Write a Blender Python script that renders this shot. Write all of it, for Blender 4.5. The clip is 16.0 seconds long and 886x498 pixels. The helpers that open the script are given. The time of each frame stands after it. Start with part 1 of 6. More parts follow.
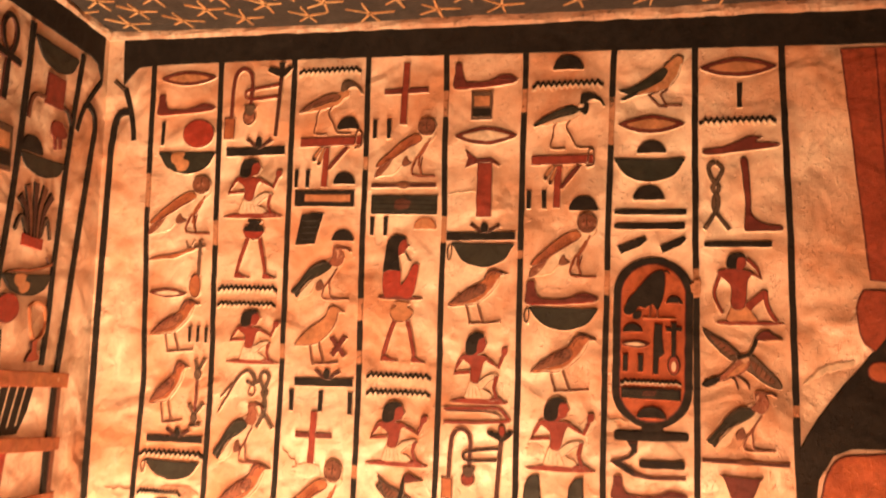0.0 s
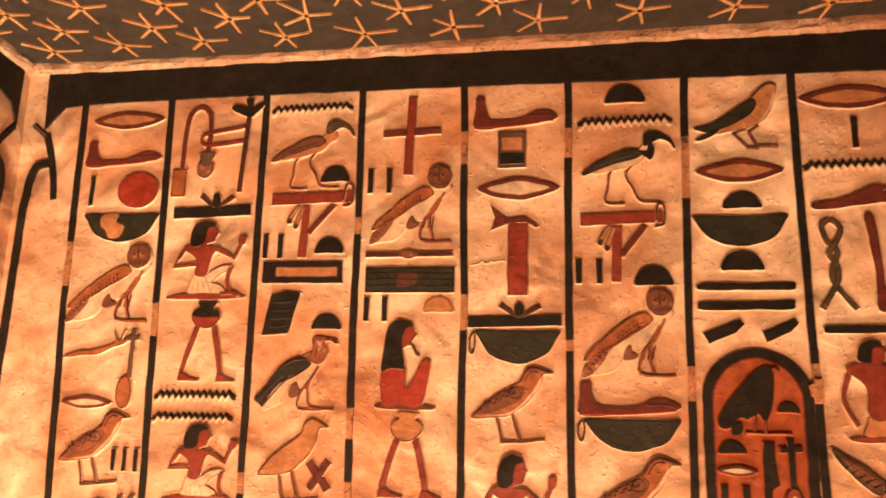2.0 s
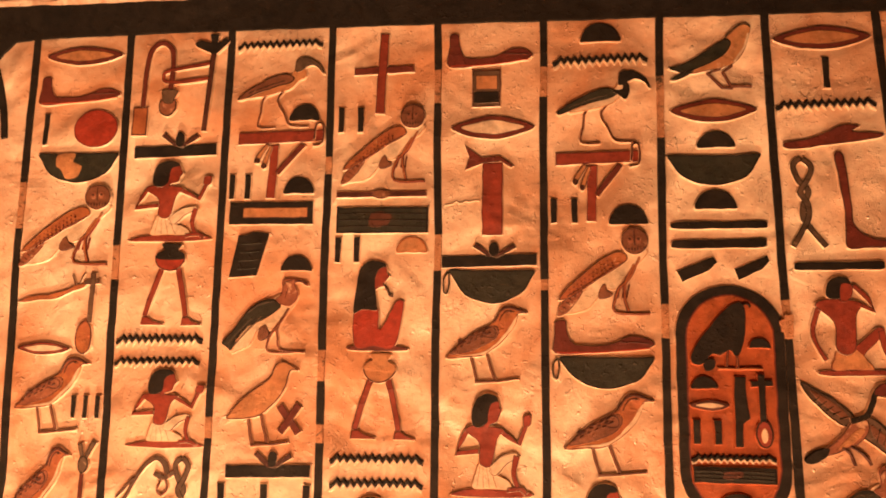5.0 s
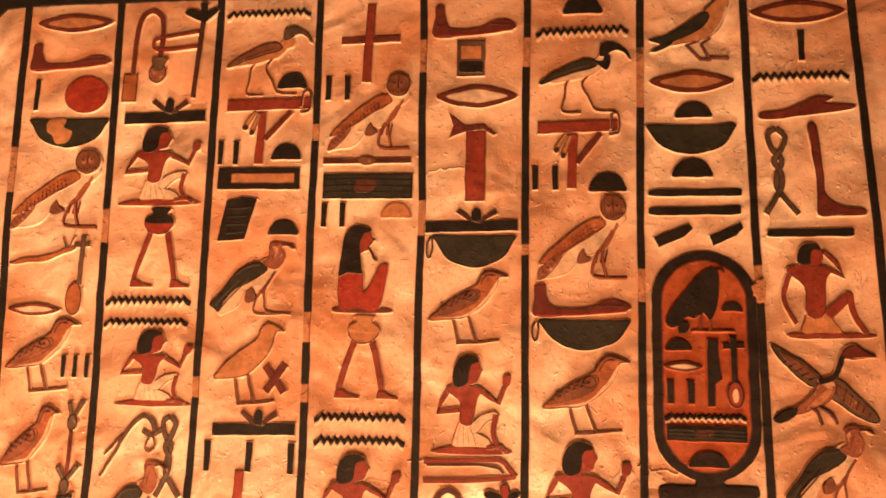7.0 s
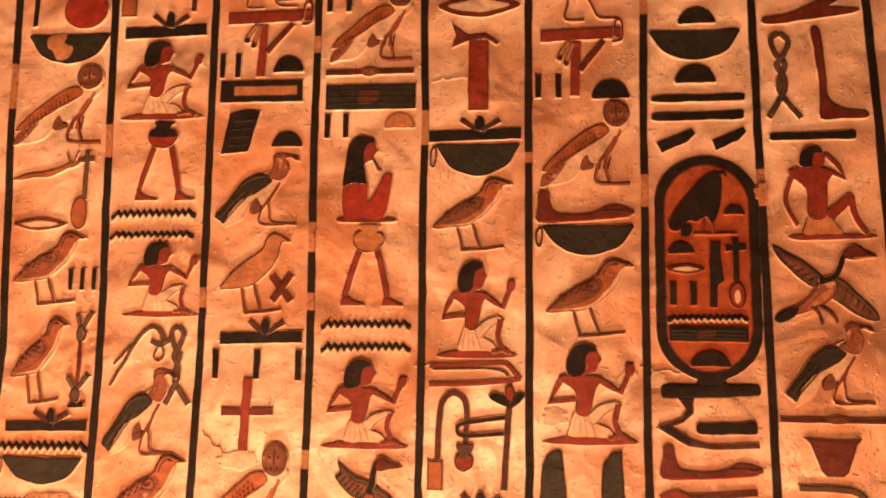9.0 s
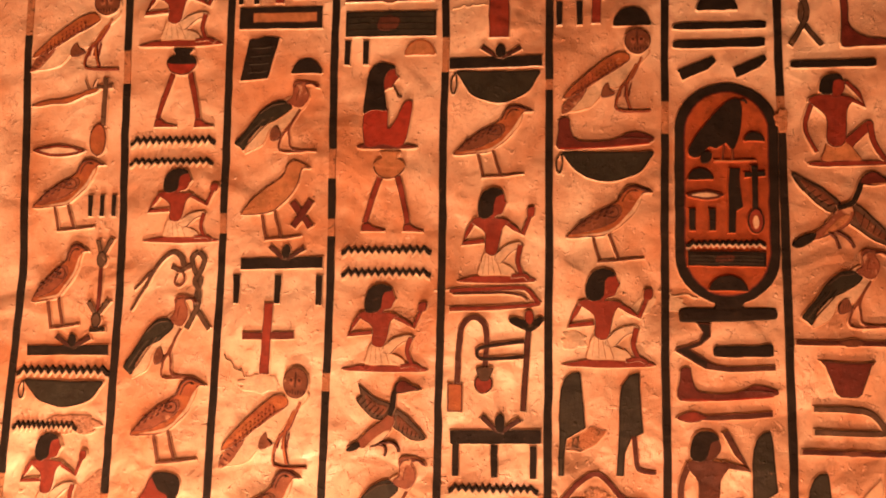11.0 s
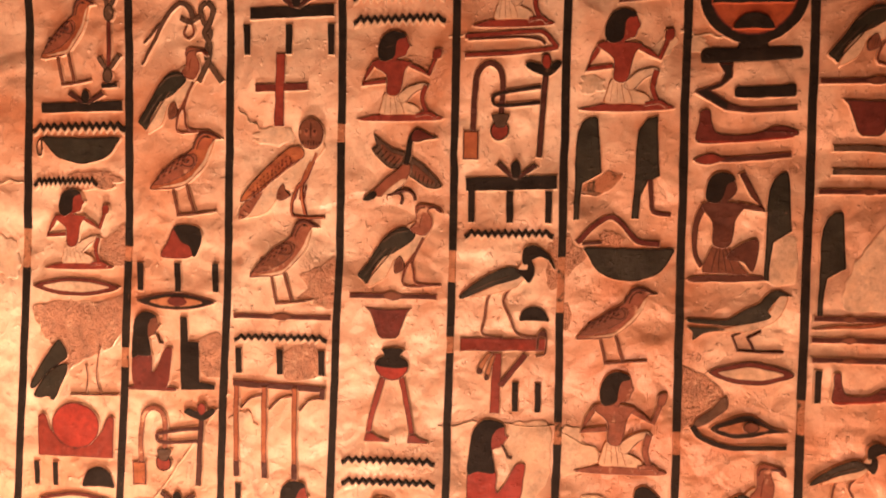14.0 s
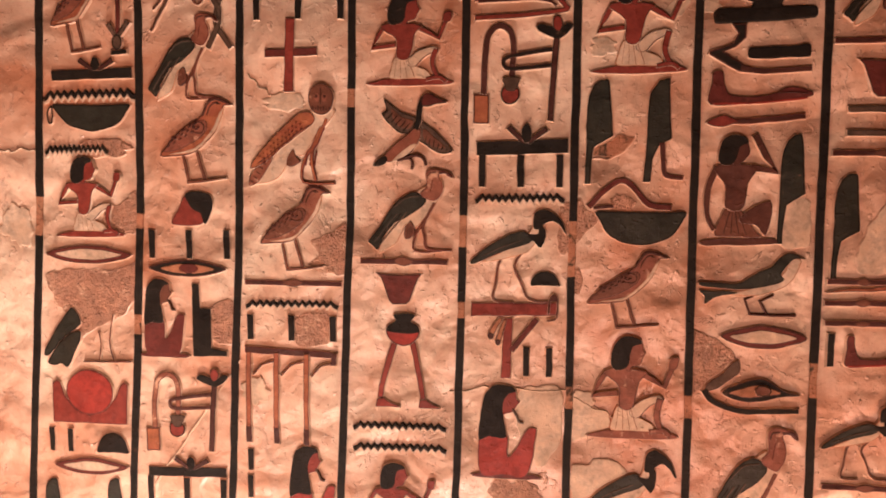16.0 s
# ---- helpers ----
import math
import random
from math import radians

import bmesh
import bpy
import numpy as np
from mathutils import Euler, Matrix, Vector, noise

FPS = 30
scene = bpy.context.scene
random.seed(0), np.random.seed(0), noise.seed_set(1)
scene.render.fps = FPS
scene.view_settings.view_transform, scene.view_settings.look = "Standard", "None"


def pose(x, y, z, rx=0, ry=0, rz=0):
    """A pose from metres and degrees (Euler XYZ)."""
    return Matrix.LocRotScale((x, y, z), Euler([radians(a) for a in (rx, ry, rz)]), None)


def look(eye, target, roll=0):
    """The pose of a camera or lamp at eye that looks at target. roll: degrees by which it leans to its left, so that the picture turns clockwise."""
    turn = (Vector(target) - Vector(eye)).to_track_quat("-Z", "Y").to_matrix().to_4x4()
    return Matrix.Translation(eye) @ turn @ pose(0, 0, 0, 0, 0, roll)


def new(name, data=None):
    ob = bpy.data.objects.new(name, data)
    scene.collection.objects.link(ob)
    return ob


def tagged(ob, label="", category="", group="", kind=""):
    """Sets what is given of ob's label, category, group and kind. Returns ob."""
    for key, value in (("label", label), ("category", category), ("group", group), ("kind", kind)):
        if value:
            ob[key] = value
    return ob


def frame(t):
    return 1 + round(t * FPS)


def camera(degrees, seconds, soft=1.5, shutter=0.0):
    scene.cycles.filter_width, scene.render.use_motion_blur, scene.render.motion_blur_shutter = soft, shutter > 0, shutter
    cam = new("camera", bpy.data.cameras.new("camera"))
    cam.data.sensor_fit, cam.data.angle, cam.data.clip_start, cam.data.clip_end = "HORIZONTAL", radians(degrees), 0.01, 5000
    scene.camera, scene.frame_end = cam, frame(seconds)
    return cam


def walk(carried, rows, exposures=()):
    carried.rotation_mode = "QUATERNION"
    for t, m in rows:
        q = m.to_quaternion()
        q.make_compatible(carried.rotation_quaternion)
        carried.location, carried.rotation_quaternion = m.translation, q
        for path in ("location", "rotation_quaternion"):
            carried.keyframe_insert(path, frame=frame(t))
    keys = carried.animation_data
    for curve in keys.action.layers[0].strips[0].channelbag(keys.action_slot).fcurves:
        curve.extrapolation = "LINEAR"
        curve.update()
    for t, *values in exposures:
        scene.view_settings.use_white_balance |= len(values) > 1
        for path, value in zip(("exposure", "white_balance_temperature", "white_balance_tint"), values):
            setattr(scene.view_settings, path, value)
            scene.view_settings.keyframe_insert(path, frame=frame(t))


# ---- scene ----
cam = camera(61.5, 16.0, soft=1.9, shutter=0.4)
PATH = [
    (0, (0.107, 0.096, 1.842), (-0.298, 2.05, 1.975), 1.9),
    (0.2, (0.105, 0.118, 1.847), (-0.288, 2.069, 2.043), 2.0),
    (0.5, (0.091, 0.145, 1.88), (-0.306, 2.091, 2.116), 1.3),
    (0.8, (0.075, 0.216, 1.884), (-0.327, 2.145, 2.227), 1.8),
    (1, (0.065, 0.263, 1.887), (-0.337, 2.185, 2.268), 1.8),
    (1.2, (0.055, 0.289, 1.885), (-0.32, 2.213, 2.278), 1.8),
    (1.5, (0.039, 0.327, 1.881), (-0.334, 2.255, 2.255), 1.5),
    (1.8, (0.016, 0.35, 1.866), (-0.322, 2.29, 2.219), 1.8),
    (2, (0.001, 0.366, 1.856), (-0.34, 2.3, 2.238), 1.4),
    (2.2, (-0.011, 0.369, 1.854), (-0.368, 2.301, 2.23), 1.1),
    (2.5, (-0.029, 0.374, 1.852), (-0.354, 2.314, 2.218), 0.6),
    (2.7, (-0.03, 0.375, 1.848), (-0.333, 2.318, 2.217), 0.8),
    (3, (-0.032, 0.377, 1.843), (-0.299, 2.322, 2.225), 0.5),
    (3.5, (-0.028, 0.379, 1.84), (-0.274, 2.329, 2.214), 0.7),
    (4, (-0.023, 0.386, 1.821), (-0.26, 2.334, 2.209), 1.0),
    (4.2, (-0.024, 0.387, 1.819), (-0.25, 2.339, 2.195), 0.8),
    (6.3, (-0.01, 0.373, 1.813), (-0.226, 2.338, 2.113), 1.3),
    (6.5, (-0.009, 0.372, 1.793), (-0.215, 2.333, 2.126), 1.3),
    (7, (-0.009, 0.37, 1.786), (-0.212, 2.337, 2.088), 1.3),
    (7.5, (-0.015, 0.372, 1.764), (-0.213, 2.339, 2.064), 1.3),
    (8, (-0.016, 0.373, 1.747), (-0.208, 2.345, 2.021), 1.2),
    (8.5, (-0.017, 0.375, 1.716), (-0.208, 2.345, 2.005), 1.1),
    (9, (-0.015, 0.374, 1.715), (-0.212, 2.351, 1.945), 0.8),
    (9.2, (-0.015, 0.371, 1.721), (-0.218, 2.35, 1.921), 0.6),
    (11.3, (-0.044, 0.372, 1.645), (-0.224, 2.358, 1.798), 1.1),
    (11.5, (-0.043, 0.371, 1.636), (-0.234, 2.358, 1.762), 1.1),
    (12, (-0.044, 0.372, 1.612), (-0.231, 2.361, 1.691), 1.1),
    (12.5, (-0.041, 0.372, 1.588), (-0.22, 2.363, 1.637), 1.1),
    (13, (-0.042, 0.373, 1.557), (-0.236, 2.364, 1.564), 1.2),
    (13.5, (-0.042, 0.376, 1.541), (-0.245, 2.362, 1.435), 1.3),
    (14, (-0.044, 0.378, 1.521), (-0.254, 2.36, 1.36), 0.7),
    (14.5, (-0.047, 0.379, 1.499), (-0.276, 2.356, 1.296), 0.4),
    (15, (-0.049, 0.38, 1.498), (-0.271, 2.357, 1.297), 0.4),
    (15.5, (-0.049, 0.38, 1.493), (-0.258, 2.36, 1.307), 0.5),
    (16, (-0.047, 0.377, 1.5), (-0.277, 2.354, 1.297), 0.4),
]
EXPOSURES = [(0.0, 1.03, 5950, 7), (2.0, 1.0, 5950, 3), (4.0, 0.9, 6500, 9), (7.0, 0.8, 6750, 15), (9.0, 0.54, 6950, 24), (11.5, 0.29, 7350, 37), (12.5, 0.17, 7450, 39), (13.5, 0.06, 7150, 34), (14.0, -0.06, 5800, 23), (14.5, -0.22, 4950, 17), (15.0, -0.30, 4700, 13), (16.0, -0.37, 4590, 11)]
walk(cam, [(t, look(eye, target, roll)) for t, eye, target, roll in PATH], EXPOSURES)

# ---- light: a dark closed chamber, lit from below by unseen warm lamps ----
world = bpy.data.worlds.new("world")
scene.world = world
world.use_nodes = True
world.node_tree.nodes["Background"].inputs["Color"].default_value = (1.0, 0.62, 0.35, 1)
world.node_tree.nodes["Background"].inputs["Strength"].default_value = 0.0


def unseen_lamp(eye, target, power, size, spread, colour=(1.0, 0.53, 0.285)):
    data = bpy.data.lights.new("unseen_floor_light", "AREA")
    data.shape, data.size, data.size_y, data.energy, data.color = "RECTANGLE", size[0], size[1], power, colour
    data.spread = radians(spread)
    ob = new("unseen_floor_light", data)
    ob.matrix_world = look(eye, target)
    return ob


unseen_lamp((-0.34, 0.68, 0.12), (-0.72, 1.12, 1.20), 13.6, (0.22, 0.07), 100, (1.0, 0.595, 0.335))
# added fill from behind, brightens the side wall and the upper signs
unseen_lamp((0.16, -0.50, 0.10), (-0.80, 1.15, 1.95), 13.2, (0.5, 0.12), 90, (1.0, 0.462, 0.226))
# unseen lamp, placed to brighten the lower right of the wall
unseen_lamp((0.60, 0.72, 0.10), (0.54, 1.18, 0.66), 8.8, (0.24, 0.07), 62, (1.0, 0.41, 0.18))

# ---- sizes ----
WALL_Y = 1.18
CEILING = 2.266
CORNER_X = -0.70
SIDE = Vector((0.19, -0.982, 0.0)).normalized()      # the side wall runs this way out of the corner
BAND_LOW, BAND_HIGH = 2.209, 2.256


# ---- materials ----
def nodes_of(name):
    m = bpy.data.materials.new(name)
    m.use_nodes = True
    t = m.node_tree
    return m, t, t.nodes["Principled BSDF"]


def noise_node(t, scale, detail=6.0, rough=0.6, distort=0.0):
    n = t.nodes.new("ShaderNodeTexNoise")
    n.inputs["Scale"].default_value, n.inputs["Detail"].default_value = scale, detail
    n.inputs["Roughness"].default_value, n.inputs["Distortion"].default_value = rough, distort
    t.links.new(t.nodes["place"].outputs["Position"], n.inputs["Vector"])
    return n


def ramp_node(t, src, stops):
    r = t.nodes.new("ShaderNodeValToRGB")
    while len(r.color_ramp.elements) < len(stops):
        r.color_ramp.elements.new(0.5)
    for e, (at, c) in zip(r.color_ramp.elements, stops):
        e.position, e.color = at, (*c, 1)
    t.links.new(src, r.inputs["Fac"])
    return r


def mix_node(t, fac, a, b, kind="MIX"):
    m = t.nodes.new("ShaderNodeMix")
    m.data_type, m.blend_type = "RGBA", kind
    for key, v in (("Factor", fac), ("A", a), ("B", b)):
        sock = [s for s in m.inputs if s.name == key and s.enabled][0]
        if isinstance(v, (int, float)):
            sock.default_value = v
        elif isinstance(v, tuple):
            sock.default_value = (*v, 1)
        else:
            t.links.new(v, sock)
    return [s for s in m.outputs if s.enabled][0]


def bump_node(t, height, strength, distance, before=None):
    b = t.nodes.new("ShaderNodeBump")
    b.inputs["Strength"].default_value, b.inputs["Distance"].default_value = strength, distance
    t.links.new(height, b.inputs["Height"])
    if before:
        t.links.new(before, b.inputs["Normal"])
    return b.outputs["Normal"]


def surface(name, colour, stain, wear=None, wear_at=0.64, grain=0.0004, lumps=0.007, rough=0.6, spread=0.5, sheen=0.35, flake=0.25, mottle=0.62, blots=0.8, fineness=0.26, crease=0.0):
    """Paint or plaster: a broad stain, a fine mottle, worn spots that show another colour, grain and lumps."""
    m, t, p = nodes_of(name)
    geo = t.nodes.new("ShaderNodeNewGeometry")
    geo.name = "place"
    broad = noise_node(t, 5.5, 6.0, 0.62, 0.5)
    fine = noise_node(t, 120.0, 6.0, 0.7)
    mid = noise_node(t, 34.0, 6.0, 0.65, 0.3)
    base = mix_node(t, ramp_node(t, broad.outputs["Fac"], [(0.5 - spread / 2, (0, 0, 0)), (0.5 + spread / 2, (1, 1, 1))]).outputs["Color"], colour, stain)
    shade = ramp_node(t, fine.outputs["Fac"], [(0.36, (mottle, mottle, mottle)), (0.60, (1.0, 1.0, 1.0))])
    base = mix_node(t, 1.0, base, shade.outputs["Color"], "MULTIPLY")
    blot = noise_node(t, 46.0, 5.0, 0.6, 0.8)
    base = mix_node(t, ramp_node(t, blot.outputs["Fac"], [(0.44, (0, 0, 0)), (0.62, (blots, blots, blots))]).outputs["Color"], base, stain)
    shade = ramp_node(t, mid.outputs["Fac"], [(0.32, (mottle + 0.04, mottle + 0.02, mottle)), (0.65, (1.0, 1.0, 1.0))])
    base = mix_node(t, 1.0, base, shade.outputs["Color"], "MULTIPLY")
    if wear:
        worn = noise_node(t, 55.0, 9.0, 0.72, 0.6)
        base = mix_node(t, ramp_node(t, worn.outputs["Fac"], [(wear_at - 0.03, (0, 0, 0)), (wear_at + 0.05, (1, 1, 1))]).outputs["Color"], base, wear)
    t.links.new(base, p.inputs["Base Color"])
    rr = t.nodes.new("ShaderNodeMapRange")
    rr.inputs["To Min"].default_value, rr.inputs["To Max"].default_value = rough - 0.12, rough + 0.12
    t.links.new(mid.outputs["Fac"], rr.inputs["Value"])
    t.links.new(rr.outputs["Result"], p.inputs["Roughness"])
    p.inputs["Specular IOR Level"].default_value = sheen
    pits = noise_node(t, 420.0, 3.0, 0.6)
    swell = noise_node(t, 13.0, 2.0, 0.45, 0.6)
    chips = noise_node(t, 17.0, 9.0, 0.68, 0.8)
    step = ramp_node(t, chips.outputs["Fac"], [(0.605, (0, 0, 0)), (0.63, (1, 1, 1))])
    n = bump_node(t, swell.outputs["Fac"], 1.0, lumps)
    n = bump_node(t, step.outputs["Color"], flake, 0.0012, n)
    if crease:
        slope = noise_node(t, 6.5, 2.0, 0.4, 0.3)
        n = bump_node(t, slope.outputs["Fac"], 1.0, crease * 26, n)
        fold = noise_node(t, 11.0, 3.0, 0.45, 0.4)
        ridge = ramp_node(t, fold.outputs["Fac"], [(0.555, (0, 0, 0)), (0.60, (1, 1, 1)), (0.68, (0.2, 0.2, 0.2))])
        n = bump_node(t, ridge.outputs["Color"], 0.35, crease, n)
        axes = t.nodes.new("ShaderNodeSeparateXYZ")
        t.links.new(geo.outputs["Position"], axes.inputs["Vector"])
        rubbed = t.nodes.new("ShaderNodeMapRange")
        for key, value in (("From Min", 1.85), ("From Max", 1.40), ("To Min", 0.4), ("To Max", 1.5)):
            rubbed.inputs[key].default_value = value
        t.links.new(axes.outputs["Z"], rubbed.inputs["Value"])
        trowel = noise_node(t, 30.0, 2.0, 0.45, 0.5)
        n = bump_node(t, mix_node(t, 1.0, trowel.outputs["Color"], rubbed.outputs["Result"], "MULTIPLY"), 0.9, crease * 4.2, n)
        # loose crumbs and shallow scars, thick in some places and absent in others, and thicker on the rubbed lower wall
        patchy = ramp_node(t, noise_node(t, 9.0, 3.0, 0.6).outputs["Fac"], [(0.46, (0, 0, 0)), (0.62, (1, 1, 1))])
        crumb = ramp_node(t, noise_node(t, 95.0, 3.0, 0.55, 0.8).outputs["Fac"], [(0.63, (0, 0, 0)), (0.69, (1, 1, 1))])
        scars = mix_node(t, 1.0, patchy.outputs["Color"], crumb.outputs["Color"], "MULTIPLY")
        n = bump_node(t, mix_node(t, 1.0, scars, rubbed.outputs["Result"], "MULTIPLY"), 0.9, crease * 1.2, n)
    n = bump_node(t, fine.outputs["Fac"], 0.5, lumps * fineness, n)
    grit = ramp_node(t, noise_node(t, 190.0, 3.0, 0.55).outputs["Fac"], [(0.60, (0, 0, 0)), (0.72, (1, 1, 1))])
    n = bump_node(t, grit.outputs["Color"], 0.7, grain * 1.6, n)
    n = bump_node(t, pits.outputs["Fac"], 0.6, grain, n)
    t.links.new(n, p.inputs["Normal"])
    return m


PLASTER = (0.86, 0.735, 0.545)
PLASTER_STAIN = (0.56, 0.275, 0.14)
paints = {
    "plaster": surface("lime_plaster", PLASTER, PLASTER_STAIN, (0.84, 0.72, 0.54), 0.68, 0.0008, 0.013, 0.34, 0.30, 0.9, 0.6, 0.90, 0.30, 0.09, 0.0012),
    # paler and glossier than the plaster: brightness of lit edges put into the colour
    "lit_edge": surface("lit_relief_edge", (0.86, 0.73, 0.54), (0.78, 0.58, 0.38), None, rough=0.34, sheen=0.9),
    "worn": surface("worn_rule_paint", (0.60, 0.34, 0.18), (0.48, 0.22, 0.11), (0.06, 0.045, 0.03), 0.58, 0.002, 0.010, 0.8, 0.4, 0.2),
    "faded": surface("faded_red_paint", (0.40, 0.17, 0.085), (0.28, 0.095, 0.05), (0.62, 0.40, 0.24), 0.60),
    "dun": surface("dull_brown_paint", (0.26, 0.105, 0.05), (0.18, 0.07, 0.036), (0.5, 0.3, 0.16), 0.64),
    "brick": surface("brick_red_paint", (0.42, 0.095, 0.038), (0.33, 0.065, 0.028), (0.5, 0.2, 0.09), 0.66),
    "umber": surface("umber_paint", (0.150, 0.050, 0.027), (0.10, 0.036, 0.020), (0.4, 0.22, 0.12), 0.66),
    "cream": surface("cream_paint", (0.82, 0.70, 0.52), (0.76, 0.58, 0.38), None, rough=0.65),
    "black": surface("black_paint", (0.013, 0.012, 0.010), (0.022, 0.018, 0.013), (0.14, 0.075, 0.04), 0.68, rough=0.7, sheen=0.2),
    "green": surface("dark_green_paint", (0.020, 0.027, 0.018), (0.034, 0.034, 0.022), (0.18, 0.10, 0.055), 0.69, rough=0.6),
    "red": surface("red_ochre_paint", (0.34, 0.054, 0.027), (0.24, 0.042, 0.022), (0.55, 0.25, 0.12), 0.70),
    "maroon": surface("dark_red_paint", (0.20, 0.036, 0.020), (0.13, 0.028, 0.018), (0.48, 0.22, 0.11), 0.70),
    "scarlet": surface("bright_red_paint", (0.44, 0.050, 0.024), (0.34, 0.044, 0.022), (0.6, 0.25, 0.10), 0.74),
    "brown": surface("brown_line_paint", (0.10, 0.030, 0.018), (0.07, 0.024, 0.015), (0.45, 0.25, 0.13), 0.68),
    "ochre": surface("yellow_ochre_paint", (0.52, 0.20, 0.062), (0.36, 0.11, 0.045), (0.72, 0.50, 0.28), 0.66),
    "tan": surface("faded_ochre_paint", (0.62, 0.32, 0.14), (0.50, 0.22, 0.095), (0.78, 0.6, 0.4), 0.66),
    "orange": surface("orange_ground_paint", (0.50, 0.135, 0.036), (0.40, 0.095, 0.03), (0.6, 0.32, 0.14), 0.70),
    "grey": surface("grey_brown_paint", (0.085, 0.062, 0.042), (0.14, 0.085, 0.05), (0.5, 0.35, 0.2), 0.66),
    "fill": surface("coarse_repair_mortar", (0.70, 0.42, 0.24), (0.60, 0.31, 0.17), (0.78, 0.56, 0.36), 0.6, 0.011, 0.014, 0.55, 0.5, 0.6, 0.25, 0.62, 0.6, 0.62),
    "night": surface("blue_black_ceiling_paint", (0.027, 0.024, 0.020), (0.040, 0.032, 0.024), (0.10, 0.06, 0.036), 0.72, 0.001, 0.010, 0.7),
    "star": surface("yellow_star_paint", (0.66, 0.44, 0.20), (0.46, 0.22, 0.08), (0.72, 0.5, 0.28), 0.62),
    "lip": surface("chipped_plaster_edge", (0.78, 0.62, 0.44), (0.46, 0.24, 0.13), (0.09, 0.055, 0.03), 0.62, 0.003, 0.014, 0.5, 0.4, 0.6, 0.9, 0.7, 0.8, 0.4),
    "plank": surface("dark_floor_planks", (0.17, 0.10, 0.055), (0.11, 0.065, 0.036), (0.22, 0.14, 0.08), 0.66, 0.002, 0.01, 0.6),
    "dark_wall": surface("dark_unseen_wall", (0.34, 0.25, 0.17), (0.27, 0.19, 0.12), (0.40, 0.31, 0.22), 0.66, 0.002, 0.02, 0.85),
}


def mesh_object(name, verts, faces, slots, mats, parent=None, label=""):
    me = bpy.data.meshes.new(name)
    me.from_pydata(verts, [], faces)
    names = []
    for s in slots:
        if s not in names:
            names.append(s)
    for s in names:
        me.materials.append(mats[s])
    me.polygons.foreach_set("material_index", [names.index(s) for s in slots])
    me.update()
    ob = new(name, me)
    if parent:
        ob.parent = parent
    if label:
        ob["label"] = label
    return ob


# ---- the chamber ----
def rough_sheet(name, corner, right, up, width, height, step, swell, paint, seed, thick=0.25):
    """A wall, floor or ceiling with a hand-smoothed, slightly uneven face and its thickness behind."""
    right, up = Vector(right).normalized(), Vector(up).normalized()
    out = right.cross(up)
    nx, nz = max(2, int(width / step)), max(2, int(height / step))
    verts, faces = [], []
    for j in range(nz + 1):
        for i in range(nx + 1):
            a, b = width * i / nx, height * j / nz
            q = Vector((a * 9 + seed, b * 9, seed * 1.7))
            d = swell * (noise.noise(q) + 0.5 * noise.noise(q * 3.1) + 0.28 * noise.noise(q * 8.0))
            verts.append(Vector(corner) + right * a + up * b + out * d)
    for j in range(nz):
        for i in range(nx):
            k = j * (nx + 1) + i
            faces.append((k, k + 1, k + nx + 2, k + nx + 1))
    rim = [i for i in range(nx + 1)] + [j * (nx + 1) + nx for j in range(1, nz + 1)]
    rim += [nz * (nx + 1) + i for i in range(nx - 1, -1, -1)] + [j * (nx + 1) for j in range(nz - 1, 0, -1)]
    first = len(verts)
    for k in rim:
        verts.append(verts[k] - out * thick)
    n = len(rim)
    for k in range(n):
        faces.append((rim[(k + 1) % n], rim[k], first + k, first + (k + 1) % n))
    faces.append(tuple(range(first + n - 1, first - 1, -1)))
    ob = mesh_object(name, verts, faces, [paint] * len(faces), paints)
    for p in ob.data.polygons:
        p.use_smooth = len(p.vertices) == 4
    return tagged(ob, kind="structure")


BACK_Y, RIGHT_X = -2.0, 2.2
side_end = Vector((CORNER_X, WALL_Y, 0)) + SIDE * ((WALL_Y - BACK_Y) / 0.982)
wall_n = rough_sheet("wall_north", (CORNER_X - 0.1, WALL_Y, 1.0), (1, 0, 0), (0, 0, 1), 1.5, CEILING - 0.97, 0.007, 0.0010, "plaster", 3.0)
tagged(wall_n, "cream lime-plastered tomb wall carved with columns of painted signs", "wall")
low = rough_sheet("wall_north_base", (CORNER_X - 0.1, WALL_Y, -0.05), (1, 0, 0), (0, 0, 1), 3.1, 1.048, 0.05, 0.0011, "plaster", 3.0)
tagged(low, "plain plastered foot of the tomb wall", "wall")
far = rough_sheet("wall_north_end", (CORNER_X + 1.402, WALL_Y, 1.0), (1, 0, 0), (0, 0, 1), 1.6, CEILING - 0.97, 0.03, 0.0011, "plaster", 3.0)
tagged(far, "plain plastered end of the tomb wall", "wall")
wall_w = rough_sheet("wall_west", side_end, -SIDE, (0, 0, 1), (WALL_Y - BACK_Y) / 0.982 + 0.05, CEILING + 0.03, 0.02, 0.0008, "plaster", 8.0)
tagged(wall_w, "cream plastered side wall with painted signs by the corner", "wall")
# unseen closing walls, darker than the plaster to reduce bounced light
wall_e = rough_sheet("wall_east", (RIGHT_X, WALL_Y, 0), (0, -1, 0), (0, 0, 1), WALL_Y - BACK_Y, CEILING + 0.03, 0.06, 0.002, "dark_wall", 5.0)
tagged(wall_e, "plain unseen chamber wall, kept dark to cut bounced light", "wall")
wall_s = rough_sheet("wall_south", (RIGHT_X, BACK_Y, 0), (-1, 0, 0), (0, 0, 1), 3.2, CEILING + 0.03, 0.06, 0.002, "dark_wall", 6.0)
tagged(wall_s, "plain unseen chamber wall, kept dark to cut bounced light", "wall")
